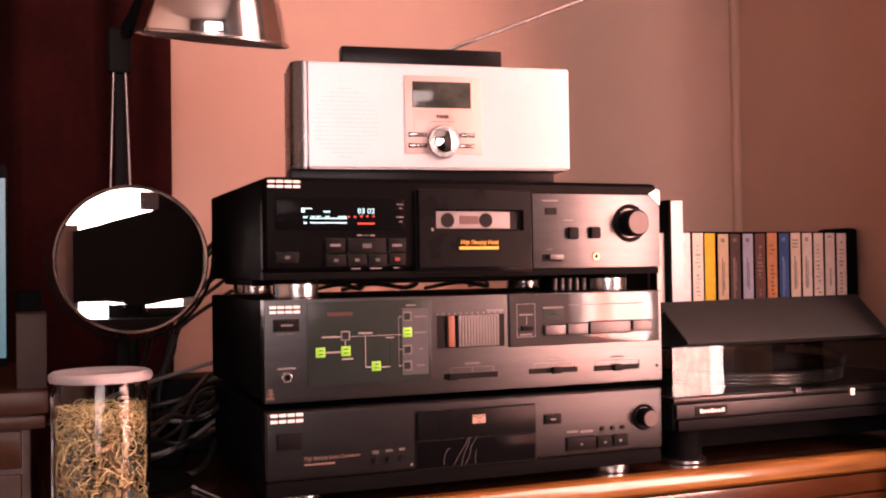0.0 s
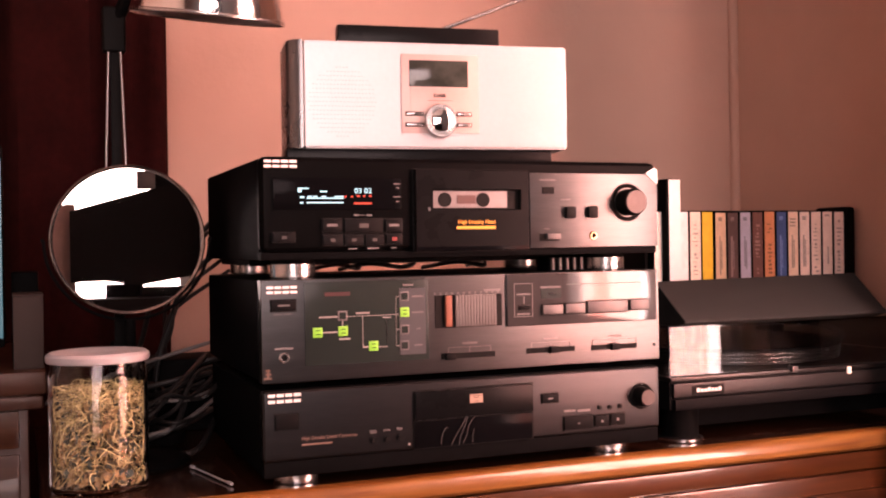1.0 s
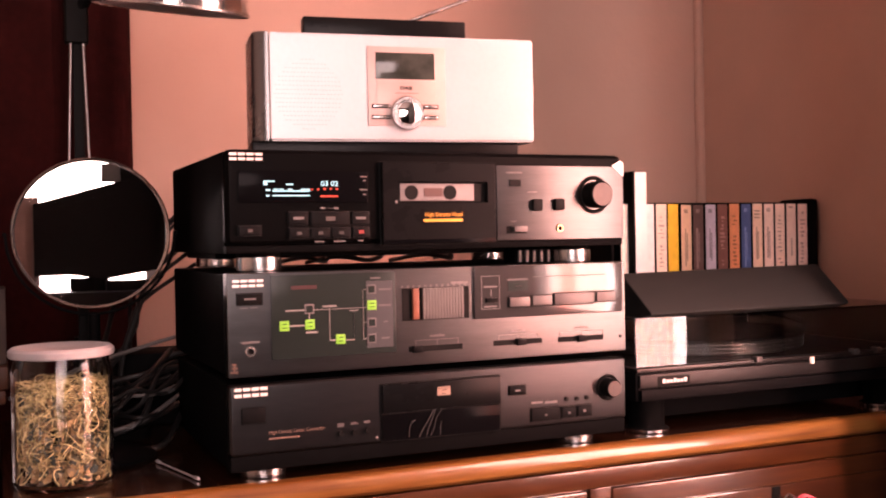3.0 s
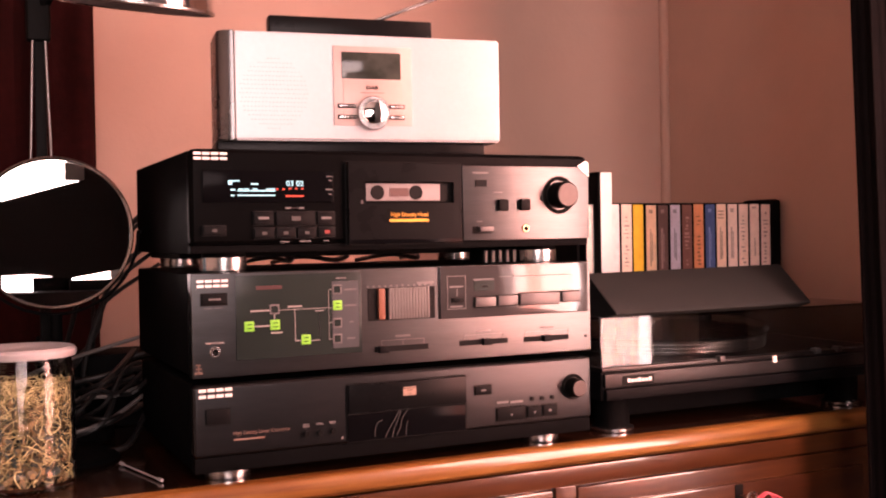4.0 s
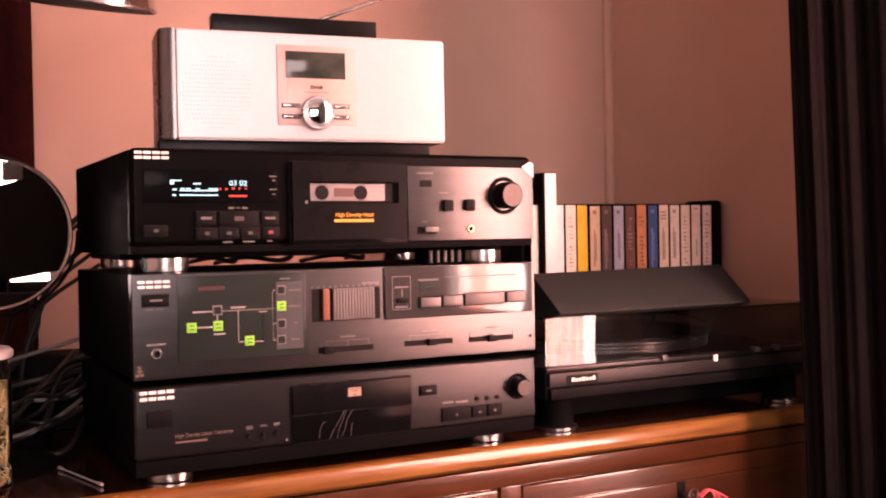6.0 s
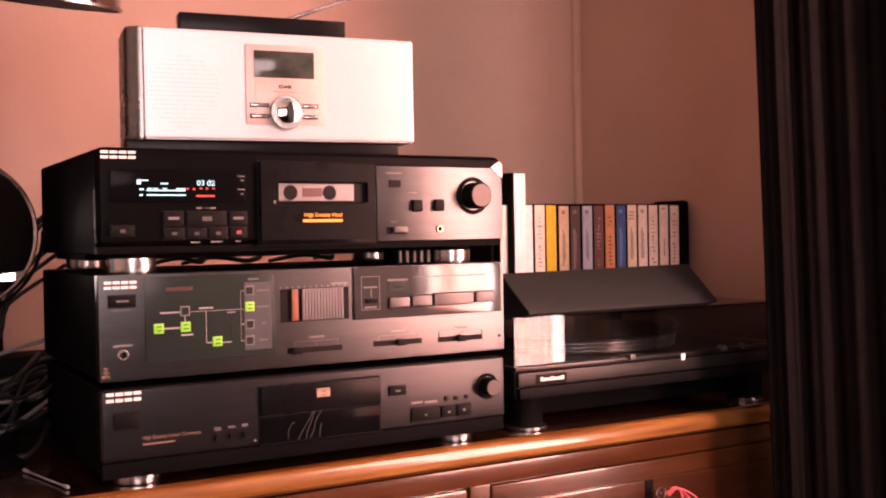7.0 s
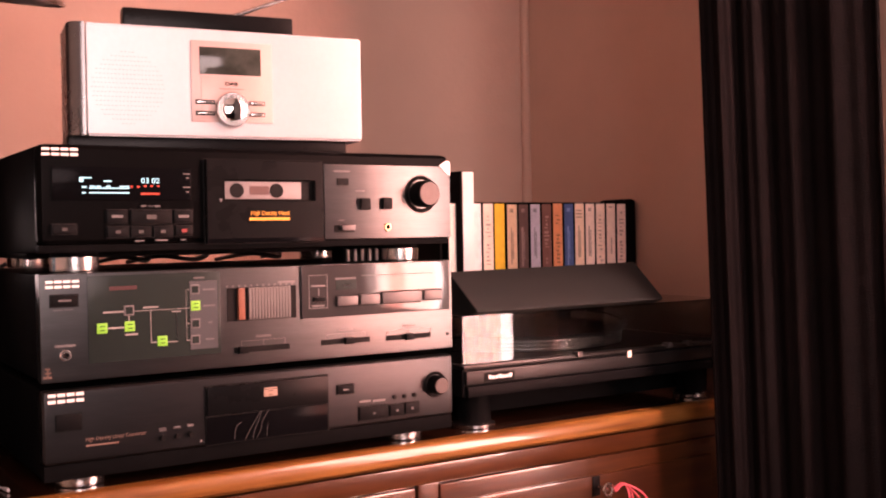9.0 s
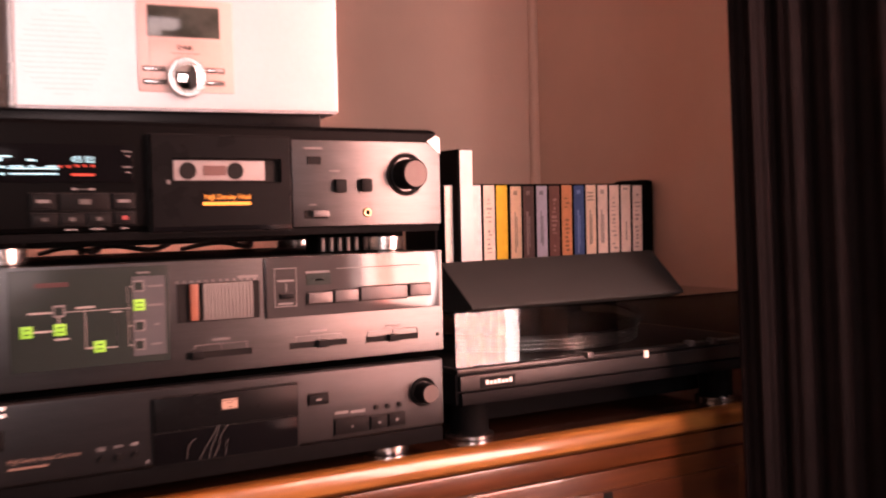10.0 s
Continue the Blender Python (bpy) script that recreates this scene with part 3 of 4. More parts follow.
for p in ((0.0527, 0.1461), (0.0774, 0.1465), (0.1074, 0.1310), (0.1395, 0.1621)):
    g = part("indicator", face(p[0] - 0.0046, p[1] + 0.0046, p[0] + 0.0046, p[1] - 0.0046, 0.0022, 0, 0, 0.0004), M_green, pan, "lit green indicator")
    bars([(p[0] - 0.002, p[1] + 0.0022, p[0] + 0.0024, p[1] + 0.0014), (p[0] - 0.002, p[1] - 0.0014, p[0] + 0.0024, p[1] - 0.0022)], M_panel, g, "symbol", y=-0.0022)
for p in ((0.0771, 0.1610), (0.1392, 0.1774), (0.1392, 0.1452), (0.1389, 0.1299)):
    g = part("indicator", face(p[0] - 0.0046, p[1] + 0.0046, p[0] + 0.0046, p[1] - 0.0046, 0.0021, 0, 0, 0.0004), M_dimprint, pan, "unlit grey indicator")
    part("symbol", face(p[0] - 0.0032, p[1] + 0.0032, p[0] + 0.0032, p[1] - 0.0032, 0.0024, 0), M_panel, g)
bars([(0.0599, 0.1834, 0.0847, 0.1799)], mat("dim_red_print", (0.04, 0.010, 0.009), 0.5), pan, "dim_mark", y=-0.0012)
vol = part("volume_window", face(0.1714, 0.1768, 0.2436, 0.1447, 0.0006, 0), M_slot, amp, "recessed volume slider window")
part("volume_marker", face(0.1816, 0.1764, 0.1883, 0.1461, 0.004, 0, 0, 0.0006), M_orange, vol, "orange marker")
vx0, vz0, vx1, vz1 = (0.1924, 0.1766, 0.2367, 0.1456)
for i in range(14):
    a = vx0 + (vx1 - vx0) * i / 14
    part("rib", face(a + 0.00015, vz0, a + (vx1 - vx0) / 14 - 0.00015, vz1, 0.0035, 0, 0, 0.0006), M_rib, vol)
bars([(x - 0.001, z + 0.001, x + 0.001, z - 0.001) for x, z in [(0.1715 + i * 0.0062, 0.1785) for i in range(12)]] + [(0.2243, 0.1817, 0.2429, 0.1794)], M_dimprint, amp)
gl = part("selector_panel", face(0.2489, 0.1957, 0.4250, 0.1429, 0.0028, 0, 0, 0.001), mat("clear_smoke_plastic", (0.042, 0.04, 0.04), 0.09, var=0.06, scale=20, rough_var=0.03, coat=0.45), amp, "glossy smoked selector panel")
fx0, fz0, fx1, fz1 = (0.2563, 0.1863, 0.2774, 0.1523)
bars([(fx0, fz0, fx1, fz0 - 0.0007), (fx0, fz1 + 0.0007, fx1, fz1), (fx0, fz0 - 0.0007, fx0 + 0.0007, fz1 + 0.0007), (fx1 - 0.0007, fz0 - 0.0007, fx1, fz1 + 0.0007),
      (0.2593, 0.1760, 0.2746, 0.1743), (0.2596, 0.1559, 0.2736, 0.1542), (0.2669, 0.1728, 0.2680, 0.1653), (0.2863, 0.1825, 0.3098, 0.1806), (0.2953, 0.1753, 0.3031, 0.1738), (0.3164, 0.1833, 0.4037, 0.1842)], M_dimprint, gl, "selector_print", y=-0.0028)
part("slide_switch", face(0.2610, 0.1639, 0.2737, 0.1594, 0.0055, 0, 0, 0.0008), M_btn, gl)
for q in ((0.2873, 0.1634, 0.3106, 0.1538), (0.3135, 0.1642, 0.3366, 0.1539), (0.3395, 0.1655, 0.3878, 0.1535), (0.3908, 0.1654, 0.4138, 0.1549)):
    s = part("selector_key", face(*q, 0.0062, 0, 0, 0.0008), M_btn2, gl, "pale grey key")
    part("surround", face(q[0] - 0.001, q[1] + 0.001, q[2] + 0.001, q[3] - 0.001, 0.0033, 0), M_slot, s)
part("dark_label", face(0.2869, 0.1802, 0.3102, 0.1701, 0.0032, 0), M_panel, gl)
for q, kx in (((0.1776, 0.1194, 0.2356, 0.1139), 0.15), ((0.2705, 0.1199, 0.3266, 0.1145), 0.55), ((0.3461, 0.1193, 0.4012, 0.1139), 0.5)):
    s = part("slider_slot", face(*q, 0.0005, 0), M_slot, amp)
    a = q[0] + (q[2] - q[0]) * kx
    part("slider_knob", face(a - 0.005, q[1] + 0.0006, a + 0.005, q[3] - 0.0006, 0.005, 0, 0, 0.0006), M_btn, s)
for q in ((0.1849, 0.1252, 0.2313, 0.1192), (0.2763, 0.1253, 0.3213, 0.1194), (0.3476, 0.1245, 0.4013, 0.1181)):
    xm = (q[0] + q[2]) / 2
    bars([(q[0], q[1], q[2], q[1] - 0.0005)] + [(x - 0.0003, q[1] - 0.0005, x + 0.0003, q[3]) for x in (q[0] + 0.0003, xm, q[2] - 0.0003)] + [(xm - 0.008, q[1] + 0.0045, xm + 0.008, q[1] + 0.0025)], M_dimprint, amp)
k = (0.4232, 0.1163)
part("screw_hole", cyl((k[0], 0, k[1]), 0.0017, 0.0006, "y", 14), M_slot, amp)

# cassette deck
deck = body("cassette_deck", 0.2145, 0.311, 0.297, "black cassette deck with a lit display and a loaded tape", 0.2218, m=M_deckfront, rounding=0.009)
for x, y in ((0.041, 0.045), (0.389, 0.045), (0.041, 0.25), (0.389, 0.25)):
    foot(x, y, 0.1965, 0.018, deck)
part("lower_lip", box(0.001, 0.002, 0.2147, 0.429, 0.0157, 0.2216, 0.0008), M_case, deck)
logo(0.0040, 0.3079, 0.0361, 0.3000, deck)
part("display_window", face(0.0126, 0.2909, 0.1377, 0.2614, 0.0016, 0, 0, 0.0006), M_gloss, deck, "glossy black display window")
DY = -0.0016
bars([(0.0357, 0.2817, 0.0462, 0.2806), (0.0357, 0.2804, 0.0392, 0.2776), (0.0570, 0.2790, 0.0638, 0.2777), (0.0378, 0.2738, 0.0418, 0.2722), (0.0378, 0.2685, 0.0408, 0.2670),
      (0.0441, 0.2726, 0.0798, 0.2715), (0.0441, 0.2684, 0.0798, 0.2673)], M_vfd, deck, "display_segment", y=DY)
bars([(x, 0.2742, x + 0.0042, 0.2731) for x in (0.0450, 0.0503, 0.0588, 0.0712, 0.0756)], M_vfd, deck, "scale_mark", y=DY)
bars([(0.0808, 0.2744, 0.0829, 0.2728), (0.0869, 0.2744, 0.0891, 0.2728), (0.0930, 0.2750, 0.0958, 0.2734), (0.0992, 0.2750, 0.1014, 0.2734), (0.1054, 0.2750, 0.1076, 0.2734), (0.0901, 0.2680, 0.1075, 0.2664)], M_vfdred, deck, "red_segment", y=DY)
lettering("03 02", 0.0908, 0.2768, 0.1077, 0.2816, DY - 0.0004, M_vfd, deck, "counter")
bars([(0.1300, 0.2864, 0.1369, 0.2854), (0.1329, 0.2827, 0.1357, 0.2816), (0.1298, 0.2740, 0.1367, 0.2729), (0.1326, 0.2696, 0.1355, 0.2685), (0.0899, 0.2568, 0.0949, 0.2552), (0.0966, 0.2562, 0.1016, 0.2557), (0.1028, 0.2567, 0.1078, 0.2551),
      (0.0838, 0.2248, 0.0927, 0.2236), (0.1028, 0.2250, 0.1141, 0.2237), (0.1267, 0.2251, 0.1319, 0.2239)], M_dimprint, deck, y=0.0, proud=0.002)
for q, mark in (((0.0590, 0.2528, 0.0774, 0.2404), 1), ((0.0804, 0.2526, 0.1184, 0.2393), 2), ((0.1209, 0.2523, 0.1385, 0.2402), 1), ((0.0592, 0.2374, 0.0783, 0.2276), 3), ((0.0801, 0.2371, 0.0989, 0.2278), 3),
                ((0.1008, 0.2374, 0.1193, 0.2274), 3), ((0.1218, 0.2377, 0.1383, 0.2282), 4), ((0.0117, 0.2401, 0.0327, 0.2310), 3)):
    k = button(*q, deck, proud=0.0026)
    cx, cz = (q[0] + q[2]) / 2, (q[1] + q[3]) / 2
    ww, hh = {1: (0.005, 0.0012), 2: (0.0045, 0.002), 3: (0.0022, 0.0014), 4: (0.0024, 0.0016)}[mark]
    bars([(cx - ww, cz + hh, cx + ww, cz - hh)], mat("record_red", (0.22, 0.03, 0.028), 0.5) if mark == 4 else (M_faint if mark in (2, 3) else M_dimprint), k, "symbol", y=-0.0026)
# cassette door: a frame round the window, with the loaded tape behind it
DX0, DZ0, DX1, DZ1 = (0.1511, 0.3002, 0.2734, 0.2202)
WX0, WZ0, WX1, WZ1 = (0.1696, 0.2806, 0.2638, 0.2610)
part("door_gap", face(DX0 - 0.0016, DZ0 + 0.0012, DX1 + 0.0016, DZ1 - 0.0012, 0.0006, 0), M_slot, deck)
bm = bmesh.new()
rings = [[bm.verts.new((x, y, z)) for x, z in ((c[0], c[1]), (c[2], c[1]), (c[2], c[3]), (c[0], c[3]))]
         for c, y in (((DX0, DZ0, DX1, DZ1), -0.0008), ((DX0, DZ0, DX1, DZ1), -0.0052), ((DX0 + 0.0008, DZ0 - 0.0008, DX1 - 0.0008, DZ1 + 0.0008), -0.0060),
                      ((WX0 - 0.0008, WZ0 + 0.0008, WX1 + 0.0008, WZ1 - 0.0008), -0.0060), ((WX0, WZ0, WX1, WZ1), -0.0052), ((WX0, WZ0, WX1, WZ1), -0.0008))]
for p, q in zip(rings, rings[1:]):
    for k in range(4):
        bm.faces.new((p[k], p[(k + 1) % 4], q[(k + 1) % 4], q[k]))
bmesh.ops.recalc_face_normals(bm, faces=bm.faces)
door = part("cassette_door", bm, M_door, deck, "satin black cassette door with a window")
part("door_lip", box(DX0, -0.0064, DZ1 + 0.0005, DX1, -0.0059, DZ1 + 0.0045, 0.0002), M_gloss, door)
lettering("High Density Head", 0.1954, 0.2456, 0.2354, 0.2509, -0.0064, M_yellowprint, door)
bars([(0.1936, 0.2445, 0.2358, 0.2418)], M_yellowprint, door, "underline", y=-0.006)
bars([(0.1640, 0.2630, 0.1663, 0.2597)], M_dimprint, door, "small_mark", y=-0.006)
tape = thing("loaded_cassette", (0.215, -0.002, WZ1), "grey compact cassette seen through the deck's window", "cassette")
tx0, tz0, tx1, tz1 = (0.1708, 0.2795, 0.2506, 0.2627)
part("shell", face(tx0, tz0, tx1, tz1, 0.0016, 0, -0.0007, 0.0004), mat("tape_label", (0.21, 0.19, 0.19), 0.5, var=0.08, scale=80), tape, "pale paper label")
for p in ((0.1826, 0.2707), (0.2239, 0.2707)):
    part("hub", cyl((p[0], -0.0023, p[1]), 0.0072, 0.0006, "y", 28), M_slot, tape)
part("tape_window", face(0.1959, 0.2751, 0.2158, 0.2668, 0.0006, 0, -0.0023), mat("tape_window_brown", (0.10, 0.06, 0.055), 0.3), tape)
# right section of the deck
part("control_plate", face(0.2772, 0.2982, 0.4292, 0.2220, 0.0008, 0, 0, 0.0004), M_facia2, deck, "brushed metal control plate")
PY = -0.0008
part("sensor_window", face(0.2912, 0.2839, 0.3041, 0.2770, 0.0014, 0, PY), M_slot, deck)
bars([(0.2881, 0.2920, 0.3063, 0.2904), (0.3125, 0.2718, 0.3231, 0.2707), (0.2924, 0.2418, 0.2989, 0.2406)], M_dimprint, deck, y=PY)
for p in ((0.3222, 0.2578), (0.3483, 0.2583)):
    part("small_knob", face(p[0] - 0.0058, p[1] + 0.0062, p[0] + 0.0058, p[1] - 0.0062, 0.0055, 0, PY, 0.0022), M_slot, deck)
sl = part("switch_slot", face(0.2872, 0.2361, 0.3099, 0.2288, 0.0006, 0, PY), M_slot, deck)
part("switch_knob", face(0.2936, 0.2360, 0.3092, 0.2306, 0.006, 0, PY, 0.0008), M_btn2, sl, "grey slide switch")
k = (0.3500, 0.2335)
jack(k[0], k[1], 0.0044, deck, M_brass)
k = (0.3917, 0.2683)
knob(k[0], k[1], 0.0142, 0.019, deck, M_btn)

st = bmesh.new()
v = [st.verts.new((x, -0.0012, z)) for x, z in ((0.4155, 0.2995), (0.4250, 0.3050), (0.4296, 0.3030), (0.4296, 0.2880), (0.4220, 0.2935))]
st.faces.new(v)
made = bmesh.ops.extrude_face_region(st, geom=st.faces[:])
bmesh.ops.translate(st, verts=[g for g in made["geom"] if isinstance(g, bmesh.types.BMVert)], vec=(0, 0.0004, 0))
bmesh.ops.recalc_face_normals(st, faces=st.faces)
part("corner_patch", st, M_white, deck, "white pointed patch on the upper right corner", smooth=False)

# added black slab that darkens the gap between deck and amplifier
part("under_slab", box(0.004, 0.072, 0.2085, 0.426, 0.225, 0.2147, 0.002), M_case, deck)

pl = thing("plug_block", (0.345, 0.05, 0.1965), "small grey ribbed plug block lying on the amplifier", "plug")
part("block", box(0.322, 0.046, 0.1965, 0.366, 0.075, 0.2115, 0.001), M_case, pl)
for i in range(5):
    part("rib", box(0.3245 + i * 0.0088, 0.043, 0.1975, 0.3277 + i * 0.0088, 0.046, 0.2105, 0.0006), M_greycable, pl)

# ---- radio ----
rad = thing("radio", (0.20, 0.10, 0.311), "silver digital table radio on a dark base, aerial raised", "radio")
RX0, RX1, RZ0, RZ1, RY = 0.0520, 0.3515, 0.3268, 0.4365, 0.060


def rounded_slab(x0, x1, y0, y1, z0, z1, r_left, r_right, b=0.002):
    """An upright block whose front corners are rounded in plan."""
    plan = [(x0 + r_left * (1 - math.cos(a)), y0 + r_left * (1 - math.sin(a))) for a in (i * math.pi / 20 for i in range(11))]
    plan += [(x1 - r_right * (1 - math.sin(a)), y0 + r_right * (1 - math.cos(a))) for a in (i * math.pi / 20 for i in range(11))]
    plan += [(x1, y1), (x0, y1)]
    bm = bmesh.new()
    low, top = [bm.verts.new((x, y, z0)) for x, y in plan], [bm.verts.new((x, y, z1)) for x, y in plan]
    n = len(plan)
    for i in range(n):
        bm.faces.new((low[i], low[(i + 1) % n], top[(i + 1) % n], top[i]))
    caps = [bm.faces.new(list(reversed(low))), bm.faces.new(top)]
    bmesh.ops.recalc_face_normals(bm, faces=bm.faces)
    bmesh.ops.bevel(bm, geom=list({e for f in caps for e in f.edges}), offset=b, segments=3, affect="EDGES")
    return bm


part("cabinet", rounded_slab(RX0 + 0.0165, RX1, RY, RY + 0.075, RZ0, RZ1, 0.0015, 0.004), M_silver, rad, "silver painted cabinet front")
# left end in a darker grey than the silver front
part("left_end", rounded_slab(RX0, RX0 + 0.0162, RY + 0.0004, RY + 0.075, RZ0, RZ1 + 0.0005, 0.0155, 0.0004, 0.001), mat("grey_left_end", (0.17, 0.165, 0.165), 0.28, metal=0.85, var=0.06, scale=80), rad, "grey metallic rounded left end of the cabinet")
part("base", box(RX0 - 0.001, RY + 0.008, 0.311, RX1 - 0.016, RY + 0.07, RZ0, 0.002), M_door, rad, "dark plinth base")
part("rear_shell", box(RX0 + 0.002, RY + 0.0752, RZ0 + 0.002, RX1 - 0.003, RY + 0.09, RZ1 - 0.002, 0.003), M_door, rad)
part("handle_bar", box(0.1075, RY + 0.026, RZ1 - 0.001, 0.2835, RY + 0.046, RZ1 + 0.0225, 0.002), M_door, rad, "black carrying handle")
ctl = part("control_panel", face(0.1690, 0.4247, 0.2522, 0.3427, 0.0012, 0, RY, 0.0006), mat("pale_pink_silver", (0.47, 0.365, 0.34), 0.42, metal=0.2, var=0.03, scale=150), rad, "satin control panel")
part("inner_plate", face(0.1785, 0.3895, 0.2420, 0.3465, 0.0016, 0, RY, 0.0003), mat("satin_plate", (0.47, 0.34, 0.31), 0.40, metal=0.3, var=0.03, scale=150), ctl)
part("screen", face(0.1773, 0.4185, 0.2403, 0.3910, 0.0018, 0, RY, 0.0005), M_lcd, ctl, "dim liquid crystal screen")
lettering("DAB", 0.2030, 0.3802, 0.2158, 0.3838, RY - 0.0020, M_slot, ctl, weight=0.03)
bars([(0.1969, 0.3770, 0.2223, 0.3764)], M_dimprint, ctl, "thin_line", y=RY - 0.0016)
RT = Matrix.Rotation(radians(90), 4, "X")
DLX, DLZ = 0.2098, 0.3555
dial = part("dial", lathe((DLX, RY - 0.001, DLZ), [(0.0005, 0.0), (0.0172, 0.0), (0.0180, 0.003), (0.0165, 0.0065), (0.0140, 0.0065), (0.0128, 0.0045), (0.0005, 0.0040)], 48, m=RT), M_steel, ctl, "polished dial with a raised ring")
part("dial_cap", lathe((DLX, RY - 0.0045, DLZ), [(0.0122, 0.0), (0.0112, 0.0022), (0.0070, 0.0036), (0.0005, 0.0040)], 36, m=RT), M_chrome, dial)
for z in (0.3627, 0.3514):
    for a, c in ((0.1738, 0.1910), (0.2285, 0.2425)):
        k = part("bar_button", face(a, z + 0.0013, c, z - 0.0013, 0.003, 0, RY, 0.0008), M_steel, ctl)
        part("surround", face(a - 0.0012, z + 0.0022, c + 0.0012, z - 0.0022, 0.0018, 0, RY), M_slot, k)
bm = bmesh.new()
for j in range(17):
    z = 0.374 + (j - 8) * 0.0044
    half = math.sqrt(max(0.0, 0.0360 ** 2 - (z - 0.374) ** 2))
    for i in range(int(2 * half / 0.0036)):
        x = 0.1085 - half + i * 0.0036 + (0.0018 if j % 2 else 0)
        face(x, z + 0.0004, x + 0.0022, z - 0.0004, 0.0002, 0.0, RY, into=bm)
tagged(part("speaker_grille", bm, mat("grille_grey", (0.40, 0.37, 0.385), 0.6), rad), kind="stuff")
part("top_button", cyl((0.0812, RY + 0.035, RZ1 - 0.001), 0.005, 0.005, b=0.0008), M_silver, rad)
aerial = part("aerial", tube([(0.219, RY + 0.060, RZ1 - 0.004), (0.219, RY + 0.060, RZ1 + 0.024), (0.219 + 0.255, RY + 0.060, RZ1 + 0.024 + 0.1015)], 0.0023, 10), M_steel, rad, "telescopic chrome aerial")
part("aerial_joint", cyl((0.219, RY + 0.060, RZ1 - 0.001), 0.0045, 0.024, b=0.001), M_steel, aerial)
rad.rotation_euler = (0, 0, radians(-8.3))

# ---- turntable with its cover, tape rack ----
TX0, TX1, TY0, TY1 = 0.4545, 0.8780, 0.015, 0.470
tt = thing("turntable", ((TX0 + TX1) / 2, 0.2, 0.0), "black record player with closed smoked cover on round feet", "turntable")
part("plinth", box(TX0, TY0 + 0.004, 0.040, TX1, TY1, 0.0715, 0.0015), M_plinth, tt)
part("lower_step", box(TX0 + 0.004, TY0 - 0.002, 0.0405, TX1 - 0.004, TY0 + 0.0045, 0.0525, 0.001), M_plinth, tt)
part("front_strip", box(TX0 + 0.003, TY0 - 0.001, 0.0545, TX1 - 0.003, TY0 + 0.0045, 0.0695, 0.0008), mat("dark_strip_metal", (0.022, 0.021, 0.021), 0.42, metal=0.5, var=0.1, scale=60, stretch=(1, 1, 12)), tt, "grey metal front strip")
part("deck_plate", box(TX0 - 0.001, TY0 - 0.001, 0.0715, TX1 + 0.001, TY1, 0.0765, 0.0012), M_trim, tt)
badge = part("badge", face(0.4805, 0.0665, 0.5235, 0.0555, 0.0006, 0, TY0 - 0.001), M_slot, tt)
bars([(0.4870 + i * 0.0048, 0.0635 - (0.0012 if i % 3 else 0), 0.4870 + i * 0.0048 + 0.0037, 0.0590) for i in range(7)], M_print, badge, "maker_mark", y=TY0 - 0.0016)
part("lower_body", box(TX0 + 0.030, TY0 + 0.062, 0.008, TX1 - 0.030, TY1 - 0.17, 0.0398, 0.002), M_case, tt, "set-back black lower body")
for x in (TX0 + 0.036, TX1 - 0.028):
    for y in (TY0 + 0.036, TY1 - 0.05):
        f = part("foot", cyl((x, y, 0.004), 0.0205, 0.036, b=0.001), M_case, tt)
        part("foot_ring", lathe((x, y, 0), [(0.022, 0.0), (0.0252, 0.001), (0.0255, 0.0042), (0.0212, 0.0062)], 36), M_steel, f, "bright metal ring")
platter = part("platter", cyl((0.655, 0.195, 0.078), 0.148, 0.016, n=96, b=0.001), M_trim, tt, "metal platter with strobe dots")
bm = bmesh.new()
for i in range(110):
    for k in range(3):
        a = math.pi * (1.0 + (i + 0.5 * (k % 2)) / 110)
        m = Matrix.Translation((0.655 + 0.1482 * math.cos(a), 0.195 + 0.1482 * math.sin(a), 0.0815 + 0.0045 * k)) @ Matrix.Rotation(a, 4, "Z") @ Matrix.Diagonal((0.001, 0.0018, 0.0018, 1))
        bmesh.ops.create_cube(bm, size=1, matrix=m)
tagged(part("strobe_dots", bm, M_steel, platter), kind="stuff")
part("record", cyl((0.655, 0.195, 0.094), 0.15, 0.003, n=96), M_gloss, tt, "black vinyl record")
part("arm", tube(smooth_path([(0.83, 0.31, 0.105), (0.83, 0.22, 0.108), (0.79, 0.12, 0.104), (0.76, 0.09, 0.1)]), 0.004, 8), M_steel, tt)
part("arm_base", cyl((0.83, 0.31, 0.0765), 0.02, 0.03, b=0.002), M_case, tt)
M_acrylic = mat("smoked_acrylic", (0.42, 0.435, 0.43), 0.03, trans=1.0, ior=1.42, var=0.02, rough_var=0.01)
cov = part("dust_cover", box(TX0, TY0 + 0.002, 0.078, TX1, TY0 + 0.0045, 0.1320), M_acrylic, tt, "smoked clear front of the cover")
cov.visible_shadow = False
side = part("cover_side", box(TX0, TY0 + 0.0047, 0.078, TX0 + 0.003, 0.460, 0.1288), M_acrylic, tt)
side.visible_shadow = False
side = part("cover_side", box(TX1 - 0.003, TY0 + 0.0047, 0.078, TX1, 0.460, 0.1288), M_acrylic, tt)
side.visible_shadow = False


CT = 0.1320
top = part("cover_top", box(TX0, TY0 + 0.0047, CT - 0.003, TX1, 0.460, CT), M_acrylic, tt, "smoked clear top of the cover")
top.visible_shadow = False
part("speed_lamp", face(0.6998, 0.0748, 0.7042, 0.0668, 0.003, 0, TY0 - 0.001, 0.0006), mat("pale_lamp", (0.8, 0.6, 0.5), 0.4, emit=(1.0, 0.62, 0.52), power=1.1), tt, "lit speed indicator lamp")
